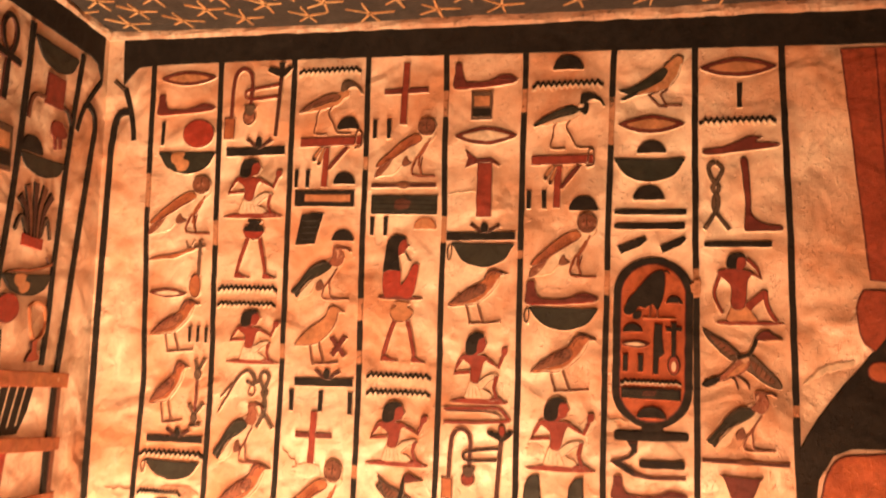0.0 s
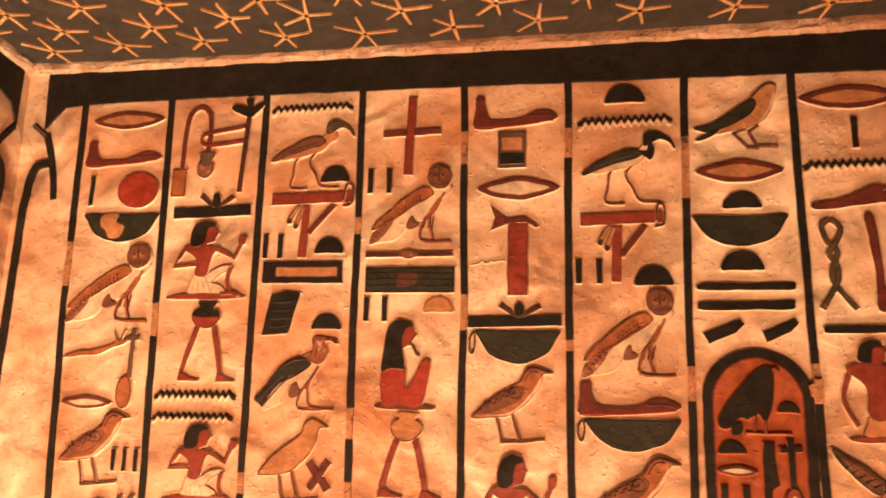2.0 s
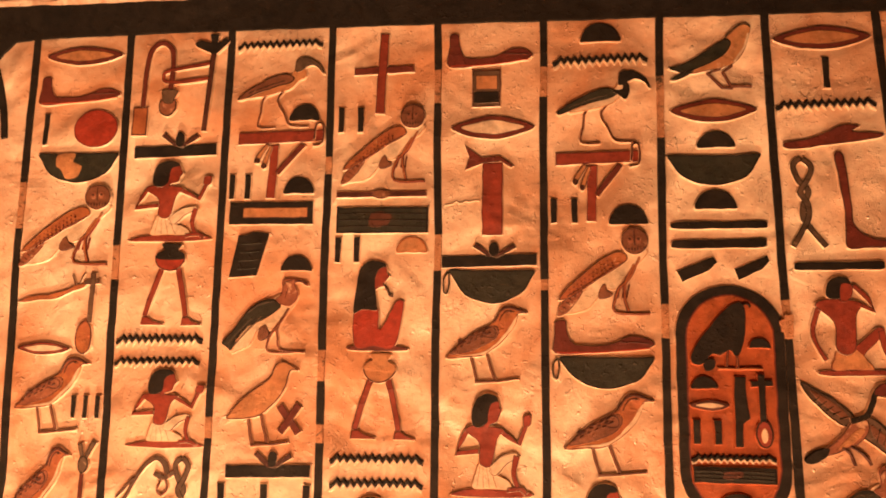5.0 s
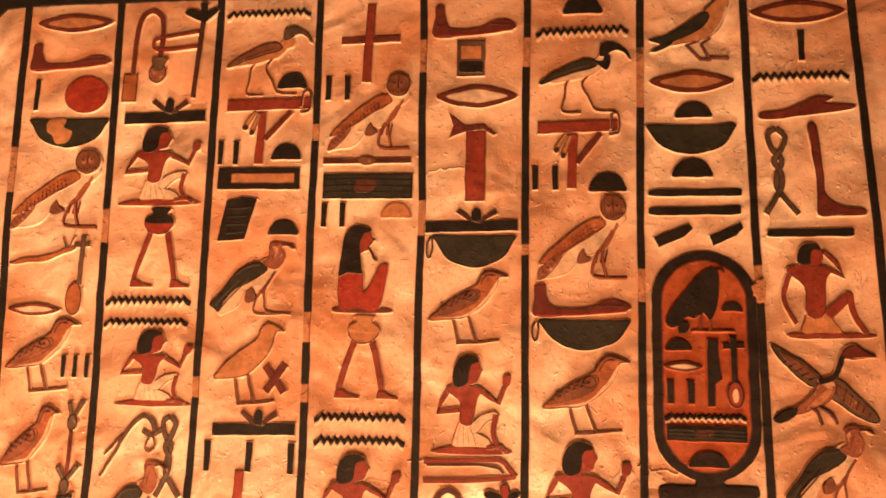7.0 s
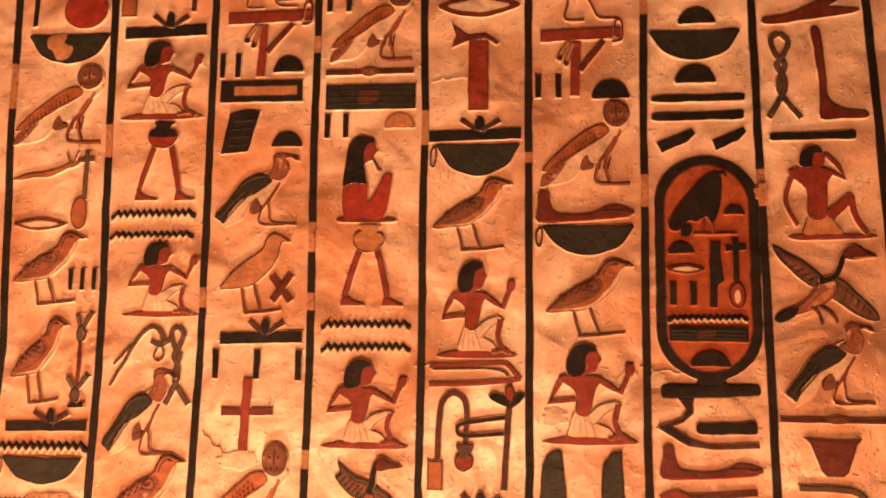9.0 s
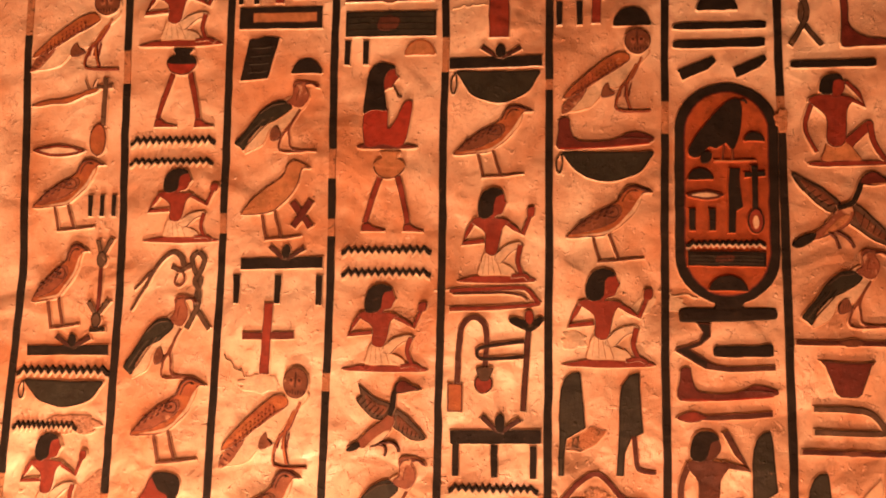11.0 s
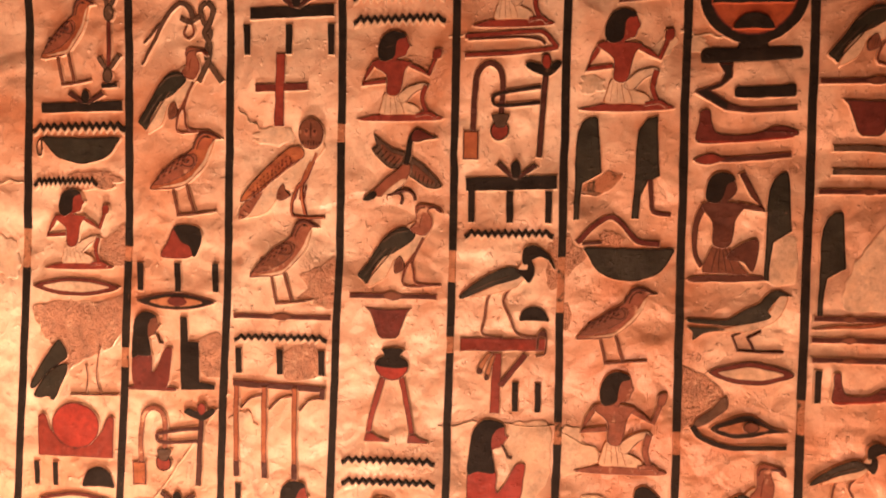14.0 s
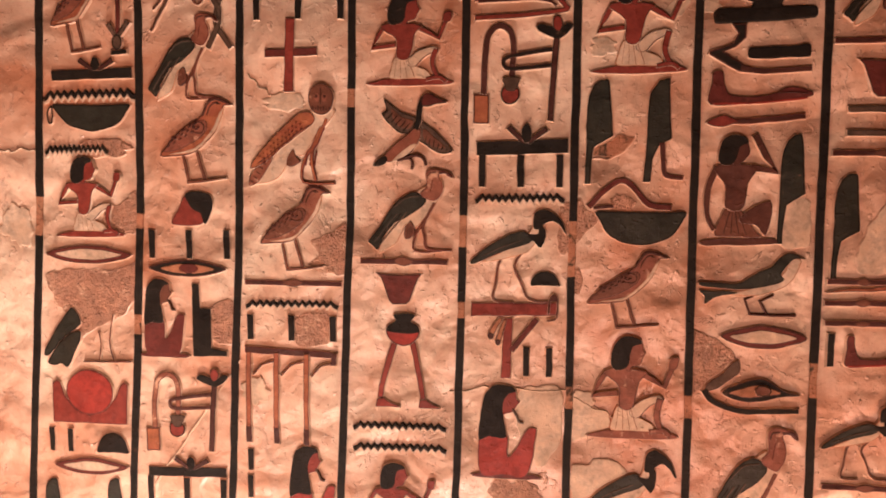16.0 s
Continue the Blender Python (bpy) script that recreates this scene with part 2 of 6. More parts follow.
# the floor is out of view; its dark colour limits bounce from below
floor_ob = rough_sheet("floor", (-1.0, BACK_Y - 0.1, 0), (1, 0, 0), (0, 1, 0), 3.3, WALL_Y - BACK_Y + 0.2, 0.06, 0.002, "plank", 7.0)
tagged(floor_ob, "unseen dark brown boarded floor of the chamber", "floor")


def star_ceiling():
    """A dark painted ceiling with rows of five-armed yellow stars in low relief, all in one mesh."""
    rng = random.Random(12)
    verts, faces, slots = [], [], []
    x0, x1, y0, y1, step = -0.95, 2.4, BACK_Y - 0.2, WALL_Y + 0.15, 0.05
    nx, ny = int((x1 - x0) / step), int((y1 - y0) / step)

    def height(x, y):
        return CEILING + 0.004 * noise.noise(Vector((x * 4, y * 4, 9.0)))

    for j in range(ny + 1):
        for i in range(nx + 1):
            x, y = x0 + (x1 - x0) * i / nx, y0 + (y1 - y0) * j / ny
            verts.append((x, y, height(x, y)))
    for j in range(ny):
        for i in range(nx):
            k = j * (nx + 1) + i
            faces.append((k, k + nx + 1, k + nx + 2, k + 1))
            slots.append("night")
    top = len(verts)
    verts += [(x0, y0, CEILING + 0.3), (x1, y0, CEILING + 0.3), (x1, y1, CEILING + 0.3), (x0, y1, CEILING + 0.3)]
    faces.append((top, top + 1, top + 2, top + 3))
    slots.append("night")
    row = 0
    y = 1.133
    while y > -0.4:
        x = -0.73 + (0.05 if row % 2 else 0.0)
        while x < 1.4:
            cx, cy = x + rng.uniform(-0.006, 0.006), y + rng.uniform(-0.006, 0.006)
            turn = rng.uniform(-0.16, 0.16)
            size = rng.uniform(0.030, 0.036)
            z = height(cx, cy) - 0.0018
            for arm in (0, 88, 138, 222, 272):
                a = turn + radians(arm) + rng.uniform(-0.14, 0.14)
                r = size * rng.choice((0.8, 0.95, 1.0, 1.05, 1.1)) * rng.uniform(0.92, 1.05)
                d, s = Vector((math.cos(a), math.sin(a), 0)), Vector((-math.sin(a), math.cos(a), 0))
                c = Vector((cx, cy, z))
                wd = rng.uniform(0.0017, 0.0026)
                k = len(verts)
                ring = [c - d * 0.0022 - s * wd, c - d * 0.0022 + s * wd, c + d * r + s * wd * 0.6, c + d * r - s * wd * 0.6]
                verts += [tuple(p) for p in ring]
                verts += [tuple(p + (p - c) * 0.05 + Vector((0, 0, 0.004))) for p in ring]
                faces.append((k, k + 1, k + 2, k + 3))
                for e in range(4):
                    f = (e + 1) % 4
                    faces.append((k + e, k + 4 + e, k + 4 + f, k + f))
                slots.extend(["star"] * 5)
            x += 0.100
        y -= 0.0455
        row += 1
    ob = mesh_object("ceiling", verts, faces, slots, paints)
    return tagged(ob, "dark painted ceiling covered with rows of yellow five-armed stars", "ceiling", kind="structure")


star_ceiling()


# ---- drawing in low relief ----
def smooth_ring(pts, cuts=4, closed=True):
    n, res = len(pts), []
    span = range(n) if closed else range(n - 1)
    for i in span:
        if closed:
            p0, p1, p2, p3 = pts[i - 1], pts[i], pts[(i + 1) % n], pts[(i + 2) % n]
        else:
            p0, p1, p2, p3 = pts[max(i - 1, 0)], pts[i], pts[i + 1], pts[min(i + 2, n - 1)]
        for k in range(cuts):
            f = k / cuts
            res.append((0.5 * (2 * p1 + (p2 - p0) * f + (2 * p0 - 5 * p1 + 4 * p2 - p3) * f * f + (3 * p1 - p0 - 3 * p2 + p3) * f ** 3)))
    if not closed:
        res.append(pts[-1])
    return res


def ring_normals(ring):
    n, res = len(ring), []
    area = sum(ring[i].x * ring[(i + 1) % n].y - ring[(i + 1) % n].x * ring[i].y for i in range(n))
    sign_of = 1 if area > 0 else -1
    for i in range(n):
        a, b = ring[i] - ring[i - 1], ring[(i + 1) % n] - ring[i]
        na = Vector((a.y, -a.x)).normalized() if a.length > 1e-9 else Vector((0, 0))
        nb = Vector((b.y, -b.x)).normalized() if b.length > 1e-9 else Vector((0, 0))
        v = na + nb
        v = v.normalized() if v.length > 1e-6 else nb
        res.append(v * sign_of / max(0.6, v.dot(nb)))
    return res


class Relief:
    """Collects the painted pieces of one carved sign, w wide and h high, drawn in a box from 0 to 1."""

    def __init__(self, w, h, seed):
        self.w, self.h, self.pieces, self.level, self.seed = w, h, [], 0, seed
        self.pen, self.skirt, self.flat = 1.0, "plaster", False

    def at(self, p):
        return Vector((p[0] * self.w, p[1] * self.h))

    def ring(self, part, ring, paint, line, edge, rise):
        clean = [p for i, p in enumerate(ring) if (p - ring[i - 1]).length > 1e-5]
        shake = [p + Vector((noise.noise(Vector((p.x * 60 + self.seed, p.y * 60, 0))), noise.noise(Vector((p.x * 60, p.y * 60 + self.seed, 5))))) * 0.0008 + Vector((noise.noise(Vector((p.x * 210 + self.seed, p.y * 210, 3))), noise.noise(Vector((p.x * 210, p.y * 210 + self.seed, 8))))) * 0.0005 for p in clean]
        self.pieces.append((part, shake, paint, line or paint, edge, 0.0023 + rise + 0.00020 * self.level + (0.00015 if edge <= 0.0006 else 0.0)))
        self.level += 1.0 if edge > 0.0006 else 0.25

    def fill(self, part, pts, paint, line=None, sharp=False, edge=0.0016, rise=0.0):
        ring = [self.at(p) for p in pts]
        if sharp:
            dense = []
            for i, p in enumerate(ring):
                q = ring[(i + 1) % len(ring)]
                k = max(1, int((q - p).length / 0.008))
                dense += [p.lerp(q, j / k) for j in range(k)]
            ring = dense
        else:
            ring = smooth_ring(ring)
        self.ring(part, ring, paint, line, edge, rise)

    def oval(self, part, cx, cy, rx, ry, paint, line=None, edge=0.0016, turn0=0.0, turn1=360.0, n=26):
        pts = [(cx + rx * math.cos(radians(turn0 + (turn1 - turn0) * i / n)), cy + ry * math.sin(radians(turn0 + (turn1 - turn0) * i / n))) for i in range(n + (turn1 - turn0 < 360))]
        self.ring(part, [self.at(p) for p in pts], paint, line, edge, 0.0)

    def bar(self, part, pts, width, paint, line=None, end=None, sharp=False, edge=0.0009, rise=0.0):
        path = [self.at(p) for p in pts]
        if not sharp and len(path) > 2:
            path = smooth_ring(path, 4, closed=False)
        elif len(path) == 2:
            k = max(2, int((path[1] - path[0]).length / 0.01))
            path = [path[0].lerp(path[1], j / k) for j in range(k + 1)]
        end = (width if end is None else end) * self.pen
        width *= self.pen
        left, right = [], []
        n = len(path)
        for i, p in enumerate(path):
            d = path[min(i + 1, n - 1)] - path[max(i - 1, 0)]
            s = Vector((-d.y, d.x)).normalized()
            wd = (width + (end - width) * i / (n - 1)) / 2
            left.append(p + s * wd)
            right.append(p - s * wd)
        self.ring(part, left + right[::-1], paint, line, edge, rise)

    def mesh(self, pieces, name, place, parent=None):
        from_pts, faces, slots = [], [], []
        for part, ring, paint, line, edge, rise in pieces:
            n, k, nrm = len(ring), len(from_pts), ring_normals(ring)
            fine = self.flat or edge <= 0.0006
            lip = 0.0004 if fine else 0.0012
            levels = ((lip, -0.0020 if self.flat else 0.0 if fine else -0.0010), (lip * 0.55, rise * 0.5), (0.0, rise), (-edge, rise + 0.0002))
            for off, z in levels:
                from_pts += [(*(p + m * off), z) for p, m in zip(ring, nrm)]
            area = sum(ring[i].x * ring[(i + 1) % n].y - ring[(i + 1) % n].x * ring[i].y for i in range(n))
            # the lowest skirt step is painted pale, as a lit rim
            for lv, slot in ((0, line if fine else ("lit_edge" if self.skirt == "plaster" else self.skirt)), (1, line if fine else self.skirt), (2, line)):
                for i in range(n):
                    j = (i + 1) % n
                    q = (k + lv * n + i, k + lv * n + j, k + (lv + 1) * n + j, k + (lv + 1) * n + i)
                    faces.append(q if area > 0 else q[::-1])
                    slots.append(slot)
            inner = from_pts[k + 3 * n:k + 4 * n]
            for tri in tessellate([[Vector((p[0], p[1], 0)) for p in inner]]):
                a, b, c = (inner[i] for i in tri)
                turn = (b[0] - a[0]) * (c[1] - a[1]) - (c[0] - a[0]) * (b[1] - a[1])
                tri = tri if turn > 0 else tri[::-1]
                faces.append(tuple(k + 3 * n + i for i in tri))
                slots.append(paint)
        ob = mesh_object(name, from_pts, faces, slots, paints, parent)
        if place is not None:
            ob.matrix_world = place
        return ob

    def build(self, name, place, whole):
        parts = []
        for p in self.pieces:
            if p[0] not in parts:
                parts.append(p[0])
        apart = ("ear", "line", "stem", "leaf", "fold", "wing", "coverts", "spur", "rail", "slat_line", "post", "stroke", "leg", "tooth", "slat", "tip", "foot", "tie", "peg", "strand", "tassel")
        if whole or len(self.pieces) == 1 or (len(parts) == 1 and parts[0] not in apart):
            return self.mesh(self.pieces, name, place)
        root = new(name)
        root.empty_display_size = 0.02
        root.matrix_world = place
        pieces_of = {}
        for p in self.pieces:
            pieces_of.setdefault(p[0], []).append(p)
        for key, got in pieces_of.items():
            if key in apart:
                for one in got:
                    self.mesh([one], key, None, root)
            else:
                self.mesh(got, key, None, root)
        return root


from mathutils.geometry import tessellate_polygon as tessellate

NORTH = Matrix(((1, 0, 0, 0), (0, 0, -1, WALL_Y), (0, 1, 0, 0), (0, 0, 0, 1)))
out_w = (-SIDE).cross(Vector((0, 0, 1)))
WEST = Matrix(((-SIDE.x, 0, out_w.x, CORNER_X), (-SIDE.y, 0, out_w.y, WALL_Y), (0, 1, 0, 0), (0, 0, 0, 1)))


# ---- the signs ----
def lens(cx, cy, rx, ry):
    return [(cx - rx, cy), (cx - rx * 0.55, cy + ry * 0.68), (cx, cy + ry), (cx + rx * 0.55, cy + ry * 0.68), (cx + rx, cy), (cx + rx * 0.55, cy - ry * 0.72), (cx, cy - ry), (cx - rx * 0.55, cy - ry * 0.72)]


def box(x0, y0, x1, y1):
    return [(x0, y0), (x1, y0), (x1, y1), (x0, y1)]


def mouth(s, inner="tan", outer="maroon"):
    s.fill("rim", lens(0.5, 0.5, 0.5, 0.5), outer, "brown")
    s.fill("opening", lens(0.5, 0.5, 0.39, 0.30), inner, "brown", edge=0.0007)


def mouth_small(s):
    mouth(s, "cream", "red")


def mouth_pale(s):
    mouth(s, "cream", "maroon")


def forearm(s):
    s.fill("forearm", [(0.0, 0.0), (0.0, 0.6), (0.01, 0.98), (0.11, 1.0), (0.13, 0.66), (0.17, 0.36), (0.26, 0.26), (0.50, 0.27), (0.62, 0.36), (0.74, 0.52), (0.86, 0.53), (0.97, 0.42), (1.0, 0.28), (0.92, 0.20), (0.70, 0.11), (0.4, 0.03)], "maroon", "brown", edge=0.001)
    s.bar("base_line", [(0.02, 0.03), (0.5, 0.06), (0.95, 0.20)], 0.0020, "scarlet")
    s.bar("thumb_line", [(0.66, 0.36), (0.80, 0.36), (0.95, 0.34)], 0.0012, "brown", edge=0.0003)


def strokes(s, n, width=0.0062):
    for i in range(n):
        x = 0.5 if n == 1 else 0.03 + 0.94 * i / (n - 1)
        s.bar("stroke", [(x, 0.0), (x, 1.0)], width, "black", end=width * 1.15)


def disc(s):
    s.oval("disc", 0.5, 0.5, 0.5, 0.5, "scarlet", "maroon")


def basket(s, paint="green", x0=0.0):
    s.fill("bowl", [(x0, 1.0), (x0 + 0.03, 0.72), (x0 + 0.16, 0.26), (0.40 + x0 / 2, 0.02), (0.62 + x0 / 4, 0.02), (0.86, 0.28), (0.97, 0.72), (1.0, 1.0), (0.75, 0.99), (0.35, 0.99)], paint, "black", edge=0.0018)


def basket_worn(s):
    basket(s, "green")
    s.fill("bare_spot", [(0.24, 0.97), (0.46, 0.97), (0.44, 0.70), (0.55, 0.55), (0.50, 0.2), (0.36, 0.12), (0.30, 0.4), (0.22, 0.6)], "tan")


def basket_loop(s):
    basket(s, "green", 0.08)
    s.bar("loop", [(0.055, 0.95), (0.005, 0.7), (0.01, 0.35), (0.045, 0.30), (0.065, 0.6), (0.06, 0.92)], 0.0018, "black")


def loaf(s, paint="black"):
    s.fill("loaf", [(0.0, 0.0), (0.03, 0.36), (0.2, 0.82), (0.5, 1.0), (0.8, 0.82), (0.97, 0.36), (1.0, 0.0), (0.75, 0.0), (0.5, 0.0), (0.25, 0.0)], paint, "black" if paint == "black" else "ochre")


def loaf_pale(s):
    loaf(s, "tan")


def ripple(s, n=13):
    pts = [(i / (2 * n), 0.30 if i % 2 else 0.62) for i in range(2 * n + 1)]
    pts = [(x, y + 0.12 * x - 0.06) for x, y in pts]
    pts[0], pts[-1] = (pts[0][0], pts[0][1] - 0.42), (pts[-1][0], pts[-1][1] - 0.42)
    # pale zigzag below paints the highlight of the lower edge
    s.bar("ripple", [(x, y - 0.24) for x, y in pts], max(0.0026, s.h * 0.18), "lit_edge", sharp=True, edge=0.0005)
    s.bar("ripple", pts, max(0.0040, s.h * 0.30), "black", sharp=True, edge=0.0005)


def cross(s):
    s.bar("crossbar", [(0.0, 0.53), (1.0, 0.55)], 0.0085, "maroon", "brown")
    s.bar("upright", [(0.45, 0.0), (0.47, 0.5), (0.5, 1.0)], 0.0105, "red", "brown")


def xmark(s):
    s.bar("stroke", [(0.05, 0.9), (0.9, 0.06)], 0.008, "maroon", "brown")
    s.bar("stroke", [(0.9, 0.96), (0.1, 0.05)], 0.008, "maroon", "brown")


def bolt(s):
    s.bar("bar", [(0.0, 0.45), (1.0, 0.5)], max(0.0055, s.h * 0.45), "brown", "maroon")
    s.fill("clasp", [(0.38, 0.5), (0.46, 0.86), (0.54, 0.86), (0.62, 0.5), (0.54, 0.12), (0.46, 0.12)], "dun", "brown", edge=0.0011)


def band(s):
    s.fill("bar", [(0.0, 0.35), (0.04, 0.8), (0.3, 0.85), (0.7, 0.9), (0.97, 1.0), (1.0, 0.55), (0.96, 0.1), (0.6, 0.05), (0.3, 0.0), (0.04, 0.05)], "black", sharp=False)


def wedge(s):
    s.fill("wedge", [(0.0, 0.42), (0.92, 1.0), (1.0, 0.78), (0.78, 0.42), (0.12, 0.0)], "black", sharp=True)


def lake(s):
    s.fill("frame", box(0, 0, 1, 1), "black", sharp=True)
    s.fill("inset", box(0.16, 0.28, 0.94, 0.76), "tan", "brown", sharp=True, edge=0.0009)


def slab(s):
    s.fill("slab", box(0, 0, 1, 1), "green", "black", sharp=True, edge=0.0024)
    s.fill("worn_spot", [(0.36, 0.30), (0.38, 0.74), (0.50, 0.82), (0.60, 0.66), (0.56, 0.34), (0.46, 0.24)], "umber", edge=0.0005)
    for i in range(3):
        y = 0.26 + 0.24 * i
        s.bar("slat", [(0.03, y), (0.4, y + 0.03), (0.97, y - 0.02)], 0.0012, "black", edge=0.0003)


def trapezoid(s):
    s.fill("panel", [(0.0, 0.0), (0.72, 0.05), (1.0, 0.96), (0.60, 1.0), (0.20, 0.90)], "black", sharp=True)
    for i in range(4):
        y = 0.18 + 0.18 * i
        s.bar("slat", [(0.16 + 0.2 * y, y), (0.66 + 0.20 * y, y + 0.03)], 0.0013, "green", edge=0.0003)


def scroll(s):
    s.bar("roll", [(0.0, 0.22), (1.0, 0.32)], s.h * 0.44, "black", edge=0.0012)
    s.bar("tie", [(0.53, 0.42), (0.35, 0.90)], 0.0046, "brown", "black", end=0.0062)
    s.bar("tie", [(0.57, 0.42), (0.77, 0.86)], 0.0046, "brown", "black", end=0.0062)
    s.oval("knot", 0.55, 0.70, 0.056, 0.30, "black", edge=0.0012, n=16)


def jar_legs(s, pot="black"):
    for foot in ([(0.34, 0.70), (0.20, 0.36), (0.12, 0.10)], [(0.60, 0.70), (0.70, 0.36), (0.76, 0.10)]):
        s.bar("leg", foot, 0.0070, "red", "brown", end=0.0062)
    s.fill("foot", [(0.06, 0.0), (0.08, 0.09), (0.18, 0.10), (0.26, 0.05), (0.42, 0.02), (0.42, 0.0)], "red", "brown", sharp=True, edge=0.0008)
    s.fill("foot", [(0.69, 0.0), (0.71, 0.09), (0.80, 0.10), (0.88, 0.05), (1.0, 0.02), (1.0, 0.0)], "red", "brown", sharp=True, edge=0.0008)
    s.fill("pot", [(0.46, 0.66), (0.30, 0.70), (0.22, 0.80), (0.26, 0.89), (0.36, 0.93), (0.33, 1.0), (0.63, 1.0), (0.58, 0.93), (0.68, 0.88), (0.70, 0.79), (0.60, 0.69)], "scarlet" if pot == "black" else "tan", "brown")
    s.fill("pot_rim", [(0.23, 0.82), (0.27, 0.89), (0.36, 0.93), (0.33, 1.0), (0.63, 1.0), (0.58, 0.93), (0.67, 0.88), (0.69, 0.81), (0.46, 0.80)], pot, edge=0.0008)


def jar_worn(s):
    jar_legs(s, "tan")


def stand(s):
    s.fill("shelf", [(0.0, 0.75), (0.9, 0.78), (0.97, 0.79), (0.97, 0.94), (0.0, 0.91)], "red", "maroon", sharp=True)
    s.bar("post", [(0.40, 0.0), (0.42, 0.74)], 0.0105, "red", "maroon", end=0.0095)
    s.bar("brace", [(0.46, 0.34), (0.74, 0.74)], 0.0065, "maroon", "brown")
    s.bar("peg", [(0.34, 0.74), (0.23, 0.54)], 0.0044, "tan", "brown", end=0.0060)
    s.bar("peg", [(0.385, 0.72), (0.31, 0.46)], 0.0040, "tan", "brown", end=0.0058)
    s.oval("tip", 0.225, 0.515, 0.034, 0.042, "brown", "black", edge=0.0008, n=12)
    s.oval("tip", 0.305, 0.440, 0.032, 0.040, "brown", "black", edge=0.0008, n=12)
    s.bar("loop", [(0.86, 0.80), (0.88, 1.0), (0.95, 1.0), (0.95, 0.76), (0.85, 0.72)], 0.0020, "brown")


def palette_dark(s):
    palette(s, "brown", "black", "red")


def palette(s, cord="maroon", thong="red", bud="grey"):
    s.fill("palette", box(0.0, 0.0, 0.17, 0.28), "ochre", "brown", sharp=True)
    s.bar("cord", [(0.11, 0.28), (0.12, 0.62), (0.16, 0.84), (0.28, 0.92), (0.40, 0.84), (0.42, 0.62), (0.40, 0.32)], 0.0064, cord, "brown")
    s.bar("cord", [(0.84, 0.70), (0.40, 0.64), (0.32, 0.58), (0.40, 0.52), (0.84, 0.55)], 0.0046, thong, "brown")
    s.fill("pot", [(0.36, 0.44), (0.35, 0.38), (0.30, 0.32), (0.31, 0.22), (0.40, 0.18), (0.48, 0.23), (0.49, 0.32), (0.44, 0.38), (0.44, 0.44)], "red" if bud == "red" else "faded", "black")
    s.fill("pot_rim", [(0.32, 0.44), (0.49, 0.44), (0.47, 0.36), (0.44, 0.31), (0.36, 0.31), (0.33, 0.36)], "grey", "black", edge=0.0008)
    s.bar("reed", [(0.82, 0.03), (0.85, 0.45), (0.88, 0.88)], 0.0064, "brown", "black")
    s.fill("flower", [(0.84, 0.80), (0.66, 0.88), (0.72, 0.93), (0.84, 0.90), (0.83, 0.98), (0.92, 0.98), (0.92, 0.90), (1.0, 0.94), (1.04, 0.90), (0.92, 0.80)], "black")
    if bud == "red":
        s.oval("bud", 0.88, 0.93, 0.055, 0.075, "red", "black", edge=0.0010, n=16)


def palette_bud(s):
    palette(s, "faded", "brown", "red")


def axe(s):
    s.fill("handle", box(0.36, 0.0, 0.78, 0.80), "red", "maroon", sharp=True)
    s.fill("blade", [(0.0, 1.0), (0.36, 0.86), (0.72, 0.88), (1.0, 0.76), (0.94, 0.74), (0.74, 0.81), (0.4, 0.80), (0.02, 0.72), (0.1, 0.86)], "maroon", "brown", sharp=True, edge=0.0009)


def stool(s):
    s.fill("frame", box(0, 0, 1, 1), "grey", "brown", sharp=True)
    s.fill("inset", box(0.12, 0.46, 0.88, 0.84), "tan", "brown", sharp=True, edge=0.0007)
    s.fill("foot_panel", box(0.06, 0.10, 0.94, 0.40), "black", sharp=True, edge=0.0007)


def wick(s):
    s.bar("strand", [(0.42, 0.98), (0.20, 0.90), (0.30, 0.74), (0.55, 0.62), (0.42, 0.46), (0.40, 0.30), (0.70, 0.12), (0.95, 0.0)], 0.0062, "grey", "black")
    s.bar("strand", [(0.44, 0.98), (0.66, 0.88), (0.52, 0.72), (0.34, 0.60), (0.52, 0.46), (0.50, 0.30), (0.28, 0.14), (0.08, 0.0)], 0.0062, "grey", "black")


def foot(s):
    s.fill("foot", [(0.0, 1.0), (0.18, 1.0), (0.26, 0.5), (0.32, 0.22), (0.62, 0.10), (1.0, 0.07), (1.0, 0.0), (0.5, 0.0), (0.12, 0.0), (0.12, 0.3), (0.06, 0.7)], "maroon", "brown")


def foot_plain(s):
    s.fill("foot", [(0.2, 1.0), (0.8, 1.0), (0.9, 0.4), (0.9, 0.0), (0.0, 0.0), (0.1, 0.5)], "red", "maroon")


def hill(s):
    s.fill("mound", [(0.0, 0.28), (0.2, 0.40), (0.42, 0.66), (0.62, 1.0), (0.8, 0.92), (0.72, 0.70), (1.0, 0.62), (0.98, 0.40), (0.5, 0.16), (0.05, 0.0)], "maroon", "brown")


